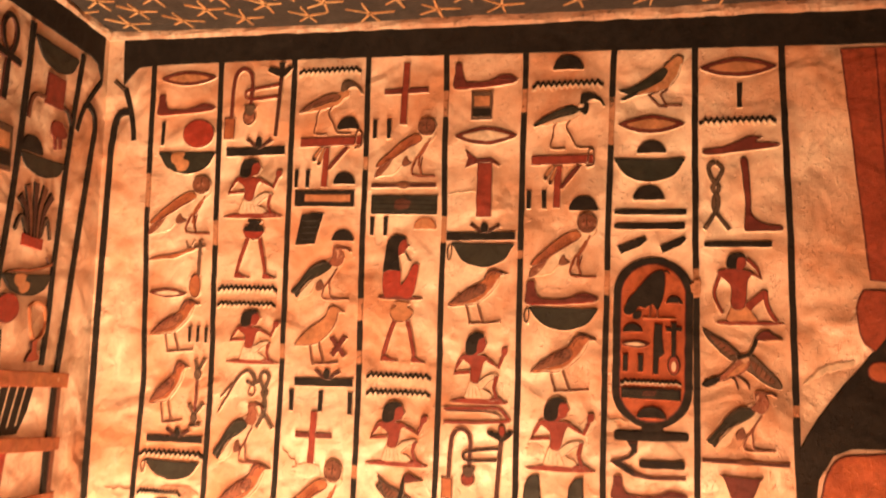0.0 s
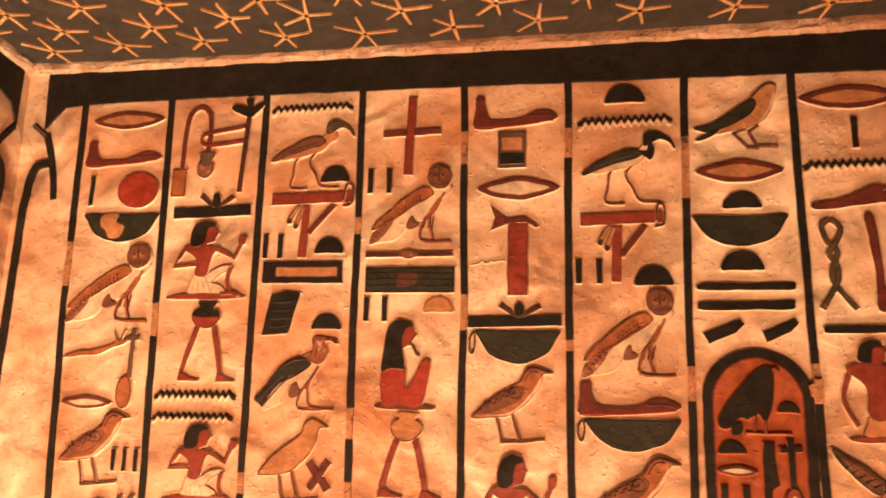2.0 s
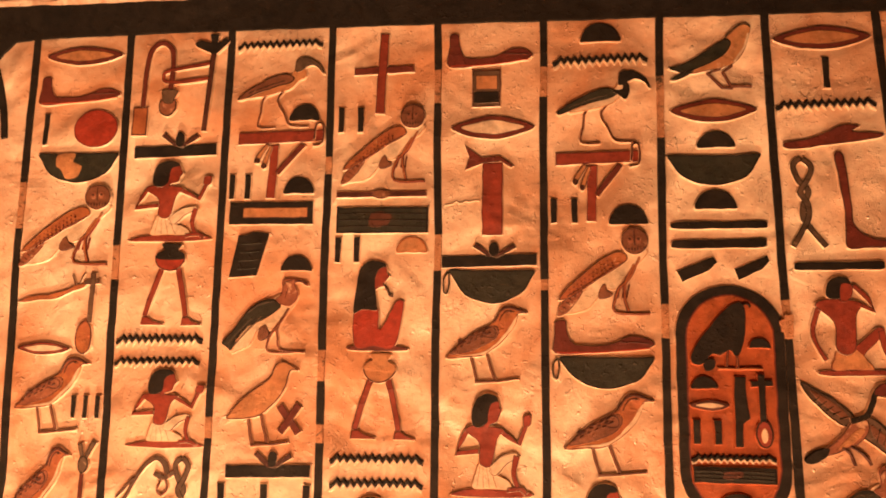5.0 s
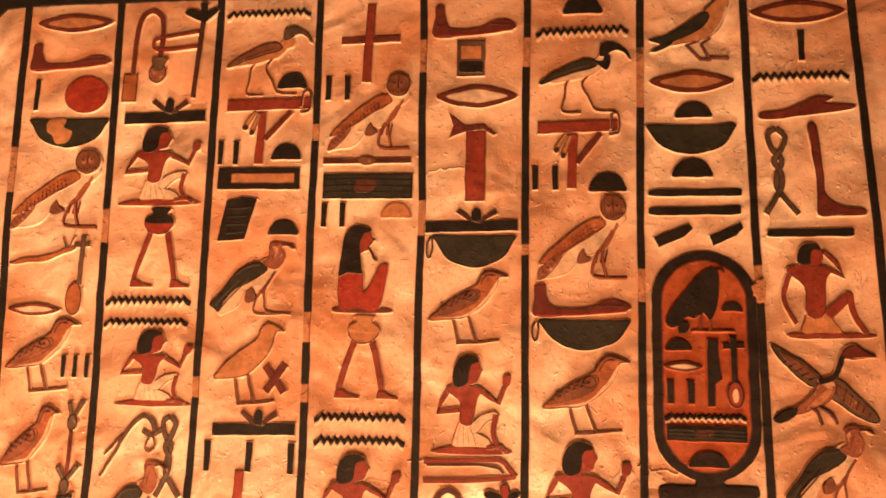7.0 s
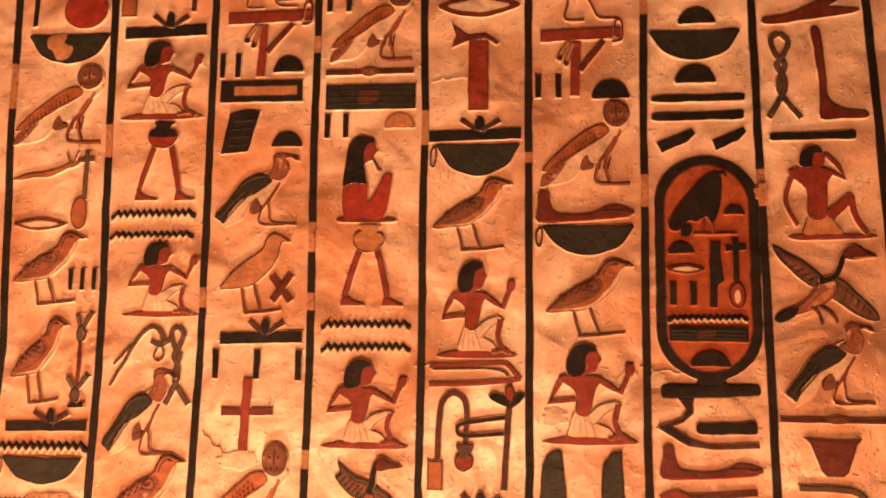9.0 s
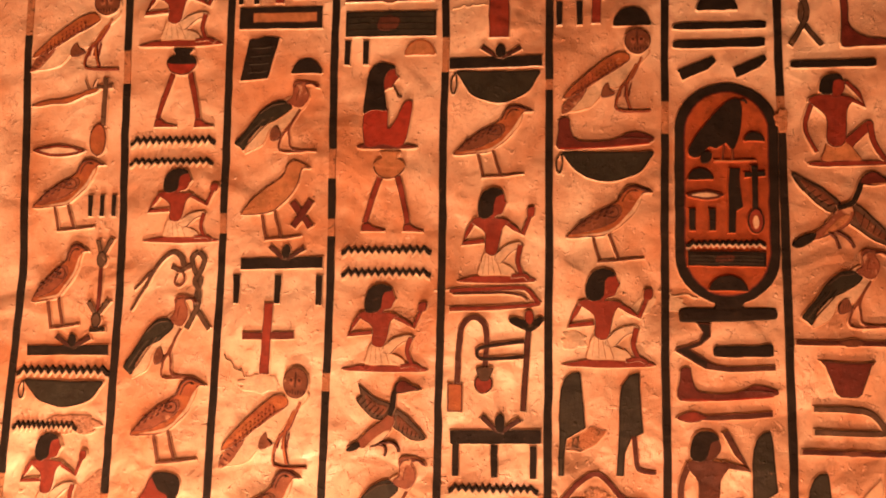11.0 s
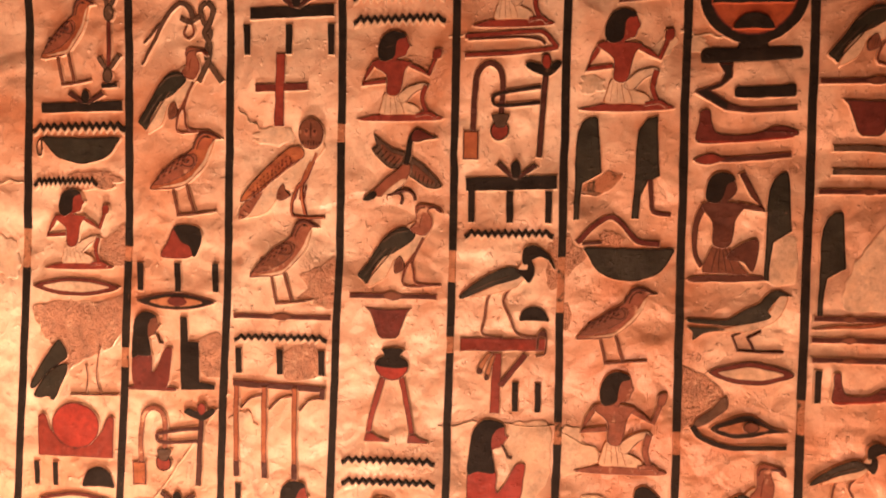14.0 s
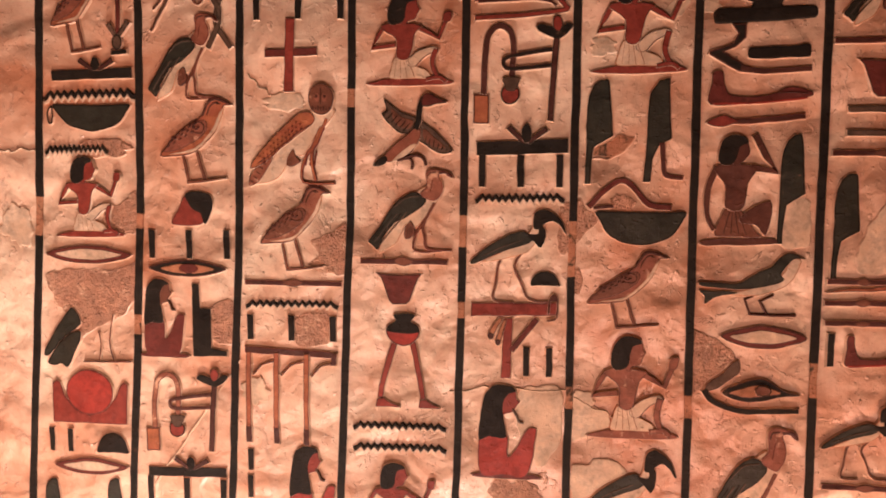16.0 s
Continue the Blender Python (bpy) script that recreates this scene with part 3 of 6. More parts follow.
def sceptre(s):
    s.bar("shaft", [(0.44, 0.12), (0.50, 0.78)], 0.0052, "maroon", "brown")
    s.bar("ear", [(0.46, 0.82), (0.30, 0.97)], 0.0046, "grey", "black", end=0.0062)
    s.bar("ear", [(0.58, 0.82), (0.92, 1.0)], 0.0046, "grey", "black", end=0.0062)
    s.oval("bud", 0.51, 0.765, 0.24, 0.090, "grey", "black", n=18)
    s.bar("ear", [(0.36, 0.19), (0.03, 0.31)], 0.0046, "grey", "black", end=0.0062)
    s.bar("ear", [(0.52, 0.19), (0.92, 0.33)], 0.0046, "grey", "black", end=0.0062)
    s.oval("jar", 0.42, 0.125, 0.24, 0.080, "grey", "black", n=18)
    s.bar("foot", [(0.14, 0.014), (0.84, 0.022)], 0.0050, "black")


def mace(s, paint="grey"):
    s.bar("crossbar", [(0.2, 0.88), (0.95, 0.90)], 0.0055, paint, "brown")
    s.bar("shaft", [(0.62, 0.38), (0.64, 1.0)], 0.0065, paint, "brown")
    s.oval("head", 0.42, 0.20, 0.40, 0.21, "ochre", "brown")


def mace_red(s):
    s.bar("crossbar", [(0.02, 0.86), (0.98, 0.88)], 0.0055, "black")
    s.bar("shaft", [(0.50, 0.32), (0.50, 1.0)], 0.0062, "black")
    s.oval("head", 0.52, 0.19, 0.40, 0.19, "red", "black")
    s.oval("spot", 0.52, 0.17, 0.16, 0.10, "cream", "tan", edge=0.0006)


def viper(s):
    s.fill("body", [(0.0, 0.02), (0.18, 0.22), (0.45, 0.30), (0.72, 0.46), (0.85, 0.62), (1.0, 0.66), (0.97, 0.52), (0.82, 0.40), (0.6, 0.16), (0.3, 0.08)], "ochre", "brown", edge=0.0010)
    s.bar("horn", [(0.86, 0.62), (0.80, 0.98)], 0.0022, "brown")
    s.bar("horn", [(0.92, 0.66), (0.97, 1.0)], 0.0022, "brown")


def crook(s):
    s.bar("stem", [(0.0, 0.0), (0.23, 0.41), (0.42, 0.77), (0.65, 0.97), (0.82, 0.89), (0.88, 0.66)], 0.0030, "grey", "brown", end=0.0075)
    s.bar("stem", [(0.04, 0.34), (0.20, 0.52), (0.33, 0.66)], 0.0022, "grey", "brown", end=0.0040)
    s.bar("tassel", [(0.66, 0.74), (0.82, 0.68), (0.99, 0.77)], 0.0060, "grey", "brown")
    s.bar("tassel", [(0.76, 0.62), (0.72, 0.48), (0.80, 0.42), (0.88, 0.52), (0.84, 0.66)], 0.0026, "faded", "brown")


def cap(s):
    s.fill("cone", [(0.0, 0.06), (0.16, 0.45), (0.36, 0.88), (0.8, 0.5), (0.78, 0.10), (0.4, 0.0)], "red", "maroon")
    s.fill("hood", [(0.34, 0.90), (0.60, 1.0), (0.92, 0.92), (1.0, 0.62), (0.92, 0.24), (0.80, 0.06), (0.70, 0.36), (0.48, 0.52)], "black")


def eye(s):
    s.fill("lid", lens(0.5, 0.5, 0.5, 0.5), "black", "brown")
    s.fill("white", lens(0.5, 0.48, 0.34, 0.28), "tan", edge=0.0006)
    s.oval("iris", 0.52, 0.5, 0.13, 0.30, "maroon", "black", edge=0.0006)


def eye_brow(s):
    s.fill("brow", [(0.02, 0.40), (0.06, 0.58), (0.20, 0.74), (0.29, 0.94), (0.36, 1.0), (0.38, 0.80), (0.30, 0.66), (0.16, 0.48)], "grey", "brown", edge=0.0010)
    s.bar("lower_line", [(0.02, 0.44), (0.12, 0.22), (0.40, 0.075), (0.72, 0.08), (1.0, 0.11)], 0.0066, "black", end=0.0050)
    s.fill("lid", [(0.20, 0.41), (0.36, 0.56), (0.58, 0.68), (0.70, 0.62), (0.86, 0.46), (1.0, 0.39), (0.82, 0.36), (0.66, 0.28), (0.46, 0.24), (0.30, 0.30)], "black", "brown", edge=0.0009)
    s.fill("white", [(0.27, 0.40), (0.43, 0.51), (0.58, 0.57), (0.70, 0.52), (0.82, 0.43), (0.66, 0.36), (0.46, 0.32), (0.35, 0.35)], "tan", "brown", edge=0.0008)
    s.fill("iris", [(0.54, 0.46), (0.57, 0.54), (0.63, 0.565), (0.69, 0.52), (0.71, 0.44), (0.66, 0.375), (0.58, 0.37)], "dun", "black", edge=0.0011, rise=0.0012)


def throne(s):
    s.fill("seat", [(0.0, 0.0), (1.0, 0.02), (1.0, 0.09), (0.56, 0.12), (0.56, 0.66), (0.24, 0.68), (0.22, 1.0), (0.02, 1.0)], "black", sharp=True)


def rake(s):
    s.bar("beam", [(0.0, 0.95), (1.0, 0.92)], 0.0075, "brown", "maroon")
    for x in (0.04, 0.35, 0.68):
        s.bar("leg", [(x, 0.93), (x - 0.01, 0.5), (x - 0.01, 0.02)], 0.0062, "ochre", "brown")
        s.bar("tooth", [(x + 0.05, 0.70), (x + 0.15, 0.80), (x + 0.29, 0.84)], 0.0020, "ochre", "brown")
        s.bar("tip", [(x - 0.01, 0.0), (x - 0.01, 0.16)], 0.0066, "brown")
    s.bar("tip", [(0.97, 0.82), (0.98, 0.94)], 0.0060, "brown")


def horizon(s):
    s.fill("trough", [(0.0, 0.0), (0.98, 0.0), (1.0, 0.74), (0.95, 0.79), (0.90, 0.72), (0.84, 0.5), (0.7, 0.26), (0.5, 0.17), (0.3, 0.26), (0.17, 0.5), (0.12, 0.74), (0.07, 0.79), (0.01, 0.72)], "red", "maroon", sharp=True)
    s.oval("disc", 0.50, 0.58, 0.31, 0.42, "scarlet", "maroon")


def pot(s):
    s.fill("pot", [(0.0, 1.0), (0.5, 0.97), (1.0, 1.0), (0.92, 0.85), (0.74, 0.10), (0.65, 0.0), (0.36, 0.0), (0.28, 0.12), (0.10, 0.85)], "maroon", "brown", sharp=True)


def hook(s):
    s.bar("cord", [(0.02, 0.92), (0.55, 0.92), (0.82, 0.78), (0.98, 0.25), (0.85, 0.08), (0.02, 0.10)], 0.0062, "grey", "black")


def cloth(s):
    s.bar("fold", [(0.0, 0.05), (0.55, 0.14), (0.97, 0.30), (0.98, 0.44), (0.86, 0.90), (0.70, 0.95), (0.0, 0.78)], 0.0050, "red", "brown")
    s.bar("fold", [(0.03, 0.66), (0.55, 0.74), (0.80, 0.66), (0.88, 0.44)], 0.0028, "brown")


def slope(s):
    s.bar("slope", [(0.0, 0.06), (0.18, 0.60), (0.38, 0.94), (0.55, 0.70), (0.74, 0.16), (1.0, 0.08)], 0.0060, "maroon", "brown")
    s.bar("base_line", [(0.06, 0.05), (0.30, 0.10)], 0.0035, "brown")


def reed(s):
    s.fill("leaf", [(0.04, 0.0), (0.24, 0.0), (0.26, 0.22), (0.34, 0.36), (1.0, 0.46), (0.92, 0.70), (0.82, 0.97), (0.74, 1.0), (0.50, 0.99), (0.26, 0.94), (0.10, 0.84), (0.04, 0.70), (0.06, 0.4)], "green", "black", sharp=True)


def reed_legs(s):
    s.fill("leaf", [(0.02, 0.0), (0.20, 0.0), (0.22, 0.22), (0.40, 0.36), (0.70, 0.42), (0.64, 0.70), (0.60, 1.0), (0.34, 0.97), (0.14, 0.86), (0.08, 0.70), (0.08, 0.4)], "green", "black", sharp=True)
    s.bar("leg", [(0.46, 0.38), (0.52, 0.12), (0.64, 0.06), (1.0, 0.04)], 0.0055, "brown", "maroon", end=0.004)


def feather(s):
    s.fill("feather", [(0.1, 0.0), (0.5, 0.0), (0.55, 0.32), (1.0, 0.40), (0.85, 0.70), (0.85, 1.0), (0.2, 1.0), (0.12, 0.6)], "black", sharp=True)


def hoe(s):
    s.fill("blade", [(0.22, 1.0), (0.36, 1.0), (0.36, 0.72), (0.26, 0.52), (0.16, 0.44), (0.40, 0.12), (0.46, 0.0), (0.30, 0.04), (0.0, 0.40), (0.02, 0.46), (0.24, 0.62), (0.28, 0.8)], "black", "brown", sharp=True)
    s.bar("handle", [(0.32, 0.14), (0.55, 0.04), (1.0, 0.10)], 0.0055, "brown")


def spear(s):
    s.bar("shaft", [(0.2, 0.42), (0.6, 0.55), (1.0, 0.85)], 0.0060, "brown", "maroon")
    s.fill("point", [(0.0, 0.36), (0.16, 0.90), (0.30, 0.60), (0.32, 0.40), (0.16, 0.05)], "red", "brown", edge=0.001)


def cartouche(s):
    ring = []
    rx, ry = 0.5, 0.46 * s.w / s.h
    for cx, cy, t0 in ((0.5, 1 - ry, 0), (0.5, ry, 180)):
        ring += [(cx + rx * math.cos(radians(t0 + 12 * i)), cy + ry * math.sin(radians(t0 + 12 * i))) for i in range(16)]
    s.fill("ring", ring, "black", sharp=True)
    inner = [(0.5 + (x - 0.5) * 0.82, 0.5 + (y - 0.5) * 0.925) for x, y in ring]
    s.fill("field", inner, "orange", "maroon", sharp=True)


def plinth(s):
    s.fill("knot", [(0.28, 1.0), (0.38, 0.7), (0.34, 0.42), (0.70, 0.42), (0.64, 0.7), (0.74, 1.0), (0.5, 0.92)], "black", sharp=True)
    s.fill("bar", [(0.0, 0.1), (0.02, 0.50), (0.3, 0.52), (0.9, 0.56), (1.0, 0.5), (1.0, 0.2), (0.9, 0.14), (0.4, 0.04), (0.06, 0.0)], "black")


# bird-shaped and seated signs: plain one-piece silhouettes
def owl(s):
    s.fill("body", [(0.06, 0.02), (0.30, 0.05), (0.42, 0.16), (0.50, 0.30), (0.64, 0.30), (0.78, 0.50), (0.92, 0.62), (0.99, 0.74), (0.86, 0.78), (0.70, 0.72), (0.40, 0.40), (0.18, 0.16)], "cream", "tan", edge=0.0008)
    s.bar("leg", [(0.90, 0.66), (0.78, 0.42), (0.66, 0.28), (0.63, 0.04), (0.99, 0.025)], 0.0034, "ochre", "maroon", edge=0.0006, end=0.0024)
    s.bar("leg", [(0.84, 0.58), (0.74, 0.38), (0.73, 0.22), (0.77, 0.05)], 0.0034, "ochre", "maroon", edge=0.0006)
    for k in range(3):
        s.bar("feathering", [(0.655 + 0.05 * k, 0.20), (0.68 + 0.05 * k, 0.34)], 0.0010, "maroon", edge=0.0002)
    s.fill("spur", [(0.45, 0.20), (0.46, 0.29), (0.52, 0.36), (0.55, 0.28), (0.60, 0.24), (0.51, 0.19)], "dun", "brown", edge=0.0005)
    s.fill("tail", [(0.0, 0.0), (0.06, 0.15), (0.20, 0.25), (0.28, 0.27), (0.19, 0.12), (0.08, 0.01)], "faded", "brown", edge=0.0007)
    for k in range(5):
        s.bar("feathering", [(0.02 + 0.036 * k, 0.05 + 0.045 * k), (0.065 + 0.036 * k, 0.025 + 0.045 * k)], 0.0012, "brown", edge=0.0002)
    s.fill("wing", [(0.02, 0.17), (0.10, 0.29), (0.24, 0.43), (0.42, 0.59), (0.60, 0.71), (0.72, 0.72), (0.77, 0.64), (0.70, 0.57), (0.54, 0.47), (0.34, 0.33), (0.15, 0.20)], "ochre", "brown", edge=0.0010)
    s.bar("feathering", [(0.11, 0.21), (0.34, 0.36), (0.56, 0.51), (0.72, 0.60)], 0.0010, "brown", edge=0.0002)
    for row in range(3):
        for i in range(11):
            f = i / 11
            x, y = 0.135 + 0.46 * f + 0.028 * row + 0.016 * (row % 2), 0.292 + 0.36 * f - 0.030 * row + 0.012 * (row % 2)
            s.bar("feathering", [(x, y), (x + 0.008, y - 0.008)], 0.0019, "maroon", edge=0.0002)
    s.oval("crown", 0.845, 0.845, 0.145, 0.155, "dun", "brown", edge=0.0013)
    s.oval("crown", 0.800, 0.860, 0.034, 0.048, "faded", "dun", edge=0.0006)
    s.oval("crown", 0.885, 0.860, 0.034, 0.048, "faded", "dun", edge=0.0006)
    s.oval("crown", 0.795, 0.87, 0.020, 0.018, "brown", edge=0.0003)
    s.oval("crown", 0.885, 0.87, 0.020, 0.018, "brown", edge=0.0003)
    s.bar("crown", [(0.842, 0.96), (0.842, 0.80)], 0.0016, "brown", edge=0.0003)
    for k in range(7):
        s.bar("crown", [(0.745 + 0.033 * k, 0.775 - 0.012 * (k % 2)), (0.752 + 0.031 * k, 0.725 + 0.008 * abs(k - 3))], 0.0016, "brown", edge=0.0002)


def chick(s, paint="ochre", plain=False, back="faded"):
    s.bar("leg", [(0.30, 0.40), (0.33, 0.26), (0.385, 0.035)], 0.0046, "dun", "brown", edge=0.0008)
    s.bar("leg", [(0.49, 0.42), (0.53, 0.28), (0.605, 0.06)], 0.0046, "dun", "brown", edge=0.0008)
    s.bar("foot", [(0.365, 0.024), (0.62, 0.044), (0.90, 0.075)], 0.0042, "dun", "brown", edge=0.0008, end=0.0022)
    s.fill("body", [(0.0, 0.32), (0.07, 0.42), (0.18, 0.53), (0.36, 0.665), (0.53, 0.755), (0.615, 0.83), (0.65, 0.925), (0.70, 0.98), (0.78, 1.0), (0.87, 0.975), (1.0, 0.905), (0.90, 0.895), (0.87, 0.83), (0.84, 0.74), (0.775, 0.62), (0.66, 0.50), (0.51, 0.385), (0.40, 0.345), (0.2, 0.325)], paint, "brown", edge=0.0013)
    if not plain:
        s.fill("belly", [(0.885, 0.88), (0.85, 0.76), (0.785, 0.64), (0.66, 0.515), (0.52, 0.40), (0.40, 0.362), (0.10, 0.345), (0.40, 0.395), (0.52, 0.44), (0.64, 0.545), (0.75, 0.67), (0.82, 0.80)], "cream", "tan", edge=0.0004)
        s.fill("wing", [(0.05, 0.375), (0.18, 0.51), (0.36, 0.64), (0.53, 0.73), (0.63, 0.73), (0.655, 0.66), (0.60, 0.57), (0.44, 0.47), (0.22, 0.39)], back, "brown", edge=0.0008)
        s.bar("feathering", [(0.46, 0.60), (0.56, 0.585), (0.61, 0.63), (0.585, 0.70), (0.50, 0.71), (0.455, 0.655), (0.50, 0.625), (0.545, 0.65)], 0.0015, "brown", edge=0.0003)
        s.bar("feathering", [(0.60, 0.79), (0.655, 0.90), (0.72, 0.955), (0.81, 0.965), (0.98, 0.908)], 0.0026, "brown", edge=0.0003)
        s.bar("feathering", [(0.655, 0.79), (0.69, 0.87), (0.755, 0.925), (0.84, 0.915)], 0.0014, "brown", edge=0.0003)
        s.oval("feathering", 0.80, 0.925, 0.016, 0.014, "black", edge=0.0002, n=8)
        for i in range(16):
            x, y = 0.10 + 0.027 * i, 0.42 + 0.014 * i + 0.034 * (i % 3)
            s.bar("feathering", [(x, y), (x + 0.034, y + 0.022)], 0.0015, "brown", edge=0.0002)


def chick_brown(s):
    chick(s, "ochre", back="dun")


def chick_plain(s):
    chick(s, "tan", True)


def vulture(s):
    s.fill("body", [(0.12, 0.02), (0.22, 0.04), (0.34, 0.12), (0.44, 0.34), (0.56, 0.30), (0.68, 0.44), (0.78, 0.56), (0.86, 0.70), (0.72, 0.80), (0.56, 0.72), (0.3, 0.4)], "cream", "tan", edge=0.0007)
    s.bar("leg", [(0.78, 0.60), (0.64, 0.35), (0.555, 0.19), (0.555, 0.025), (0.86, 0.02)], 0.0042, "dun", "maroon", edge=0.0007, end=0.0026)
    s.bar("leg", [(0.70, 0.46), (0.645, 0.32), (0.66, 0.20), (0.70, 0.05), (0.98, 0.03)], 0.0042, "dun", "maroon", edge=0.0007, end=0.0026)
    s.fill("spur", [(0.44, 0.17), (0.43, 0.28), (0.50, 0.38), (0.55, 0.30), (0.545, 0.22)], "dun", "brown", edge=0.0005)
    for k in range(3):
        s.bar("feathering", [(0.46 + 0.025 * k, 0.21 + 0.01 * k), (0.47 + 0.03 * k, 0.30 + 0.02 * k)], 0.0010, "brown", edge=0.0002)
    s.fill("wing", [(0.0, 0.13), (0.04, 0.20), (0.12, 0.30), (0.24, 0.49), (0.34, 0.62), (0.48, 0.715), (0.60, 0.715), (0.685, 0.64), (0.64, 0.56), (0.52, 0.47), (0.40, 0.40), (0.29, 0.34), (0.20, 0.24), (0.15, 0.11), (0.11, 0.03), (0.06, 0.07)], "green", "black", edge=0.0014)
    for i in range(4):
        s.bar("feathering", [(0.04 + 0.03 * i, 0.14 - 0.02 * i), (0.28 + 0.06 * i, 0.45 + 0.015 * i)], 0.0011, "grey" if i % 2 else "black", edge=0.0002)
    s.bar("feathering", [(0.30, 0.54), (0.44, 0.655), (0.60, 0.68)], 0.0011, "grey", edge=0.0002)
    s.fill("crown", [(0.665, 0.66), (0.62, 0.72), (0.68, 0.78), (0.685, 0.88), (0.68, 0.95), (0.74, 1.0), (0.87, 0.985), (0.97, 0.955), (1.0, 0.90), (0.95, 0.91), (0.90, 0.945), (0.83, 0.925), (0.87, 0.84), (0.88, 0.76), (0.85, 0.68), (0.78, 0.62)], "faded", "maroon", edge=0.0010)
    s.bar("beak", [(0.83, 0.955), (0.93, 0.955), (0.985, 0.905)], 0.0024, "brown", edge=0.0004)
    s.bar("feathering", [(0.70, 0.90), (0.72, 0.95), (0.80, 0.965)], 0.0016, "brown", edge=0.0003)
    s.bar("feathering", [(0.73, 0.72), (0.74, 0.80), (0.76, 0.87)], 0.0010, "maroon", edge=0.0002)


def ibis(s, wing="dun", crown="grey", underside="tan"):
    s.bar("leg", [(0.34, 0.50), (0.29, 0.40), (0.27, 0.22), (0.25, 0.035), (0.45, 0.020)], 0.0034, "dun", "brown", edge=0.0007, end=0.0026)
    s.bar("leg", [(0.53, 0.53), (0.465, 0.40), (0.54, 0.22), (0.62, 0.05), (0.83, 0.030)], 0.0034, "dun", "brown", edge=0.0007, end=0.0026)
    s.fill("body", [(0.12, 0.44), (0.30, 0.46), (0.46, 0.50), (0.60, 0.55), (0.70, 0.66), (0.78, 0.72), (0.76, 0.84), (0.66, 0.84), (0.60, 0.74), (0.38, 0.58)], underside, "tan", edge=0.0008)
    s.fill("wing", [(0.0, 0.44), (0.08, 0.52), (0.18, 0.60), (0.36, 0.71), (0.50, 0.765), (0.58, 0.76), (0.655, 0.70), (0.60, 0.635), (0.44, 0.585), (0.26, 0.52), (0.10, 0.44), (0.02, 0.41)], wing, "black", edge=0.0012)
    s.bar("feathering", [(0.12, 0.50), (0.34, 0.60), (0.54, 0.67)], 0.0010, "black" if wing == "dun" else "grey", edge=0.0002)
    if crown == "black":
        s.fill("neck", [(0.58, 0.74), (0.66, 0.66), (0.73, 0.60), (0.775, 0.68), (0.775, 0.80), (0.70, 0.86), (0.70, 0.74)], crown, edge=0.0008)
    s.fill("crown", [(0.655, 0.80), (0.66, 0.93), (0.705, 0.985), (0.77, 1.0), (0.85, 0.965), (0.95, 0.88), (1.0, 0.755), (0.975, 0.76), (0.93, 0.83), (0.85, 0.875), (0.78, 0.85), (0.72, 0.80)], crown, "black", edge=0.0009)


def ibis_dark(s):
    ibis(s, "green", "black", "cream")


def swallow(s):
    s.bar("leg", [(0.52, 0.34), (0.45, 0.28), (0.50, 0.05), (0.72, 0.040), (0.94, 0.045)], 0.0034, "brown", sharp=True, edge=0.0005)
    s.bar("leg", [(0.72, 0.36), (0.59, 0.26), (0.66, 0.07)], 0.0034, "brown", sharp=True, edge=0.0005)
    s.fill("body", [(0.22, 0.36), (0.50, 0.34), (0.70, 0.40), (0.86, 0.54), (0.94, 0.72), (0.96, 0.90), (0.86, 0.90), (0.78, 0.66), (0.50, 0.46)], "cream", "tan", edge=0.0008)
    s.fill("wing", [(0.0, 0.49), (0.02, 0.54), (0.20, 0.525), (0.36, 0.53), (0.46, 0.61), (0.58, 0.715), (0.69, 0.80), (0.75, 0.92), (0.81, 0.99), (0.88, 1.0), (1.0, 0.91), (0.90, 0.915), (0.84, 0.82), (0.775, 0.68), (0.81, 0.60), (0.73, 0.52), (0.55, 0.46), (0.36, 0.44), (0.18, 0.445)], "green", "black", edge=0.0012)
    s.fill("tail", [(0.0, 0.41), (0.18, 0.40), (0.36, 0.40), (0.30, 0.35), (0.15, 0.31), (0.05, 0.20), (0.04, 0.32)], "green", "black", edge=0.0008)


def swallow_upright(s):
    s.bar("leg", [(0.62, 0.34), (0.46, 0.27), (0.63, 0.06), (0.76, 0.05)], 0.0034, "dun", "brown", sharp=True, edge=0.0005)
    s.bar("leg", [(0.76, 0.38), (0.65, 0.29), (0.74, 0.08), (0.98, 0.07)], 0.0034, "dun", "brown", sharp=True, edge=0.0005)
    s.fill("body", [(0.20, 0.27), (0.50, 0.31), (0.76, 0.39), (0.90, 0.56), (0.97, 0.80), (1.0, 0.93), (0.92, 1.0), (0.82, 0.95), (0.66, 0.76), (0.40, 0.50)], "tan", "brown", edge=0.0008)
    s.bar("breast", [(0.965, 0.84), (0.90, 0.62), (0.78, 0.43)], 0.0034, "cream", edge=0.0004)
    s.fill("wing", [(0.0, 0.36), (0.16, 0.41), (0.34, 0.52), (0.56, 0.69), (0.70, 0.78), (0.76, 0.70), (0.67, 0.54), (0.52, 0.43), (0.38, 0.36), (0.18, 0.29), (0.10, 0.30)], "green", "black", edge=0.0012)
    s.fill("tail", [(0.01, 0.18), (0.12, 0.27), (0.30, 0.33), (0.24, 0.25), (0.10, 0.18)], "green", "black", edge=0.0007)
    s.bar("crown", [(0.70, 0.80), (0.82, 0.93), (0.92, 0.985), (1.0, 0.95)], 0.0034, "grey", "black", edge=0.0005, end=0.0018)


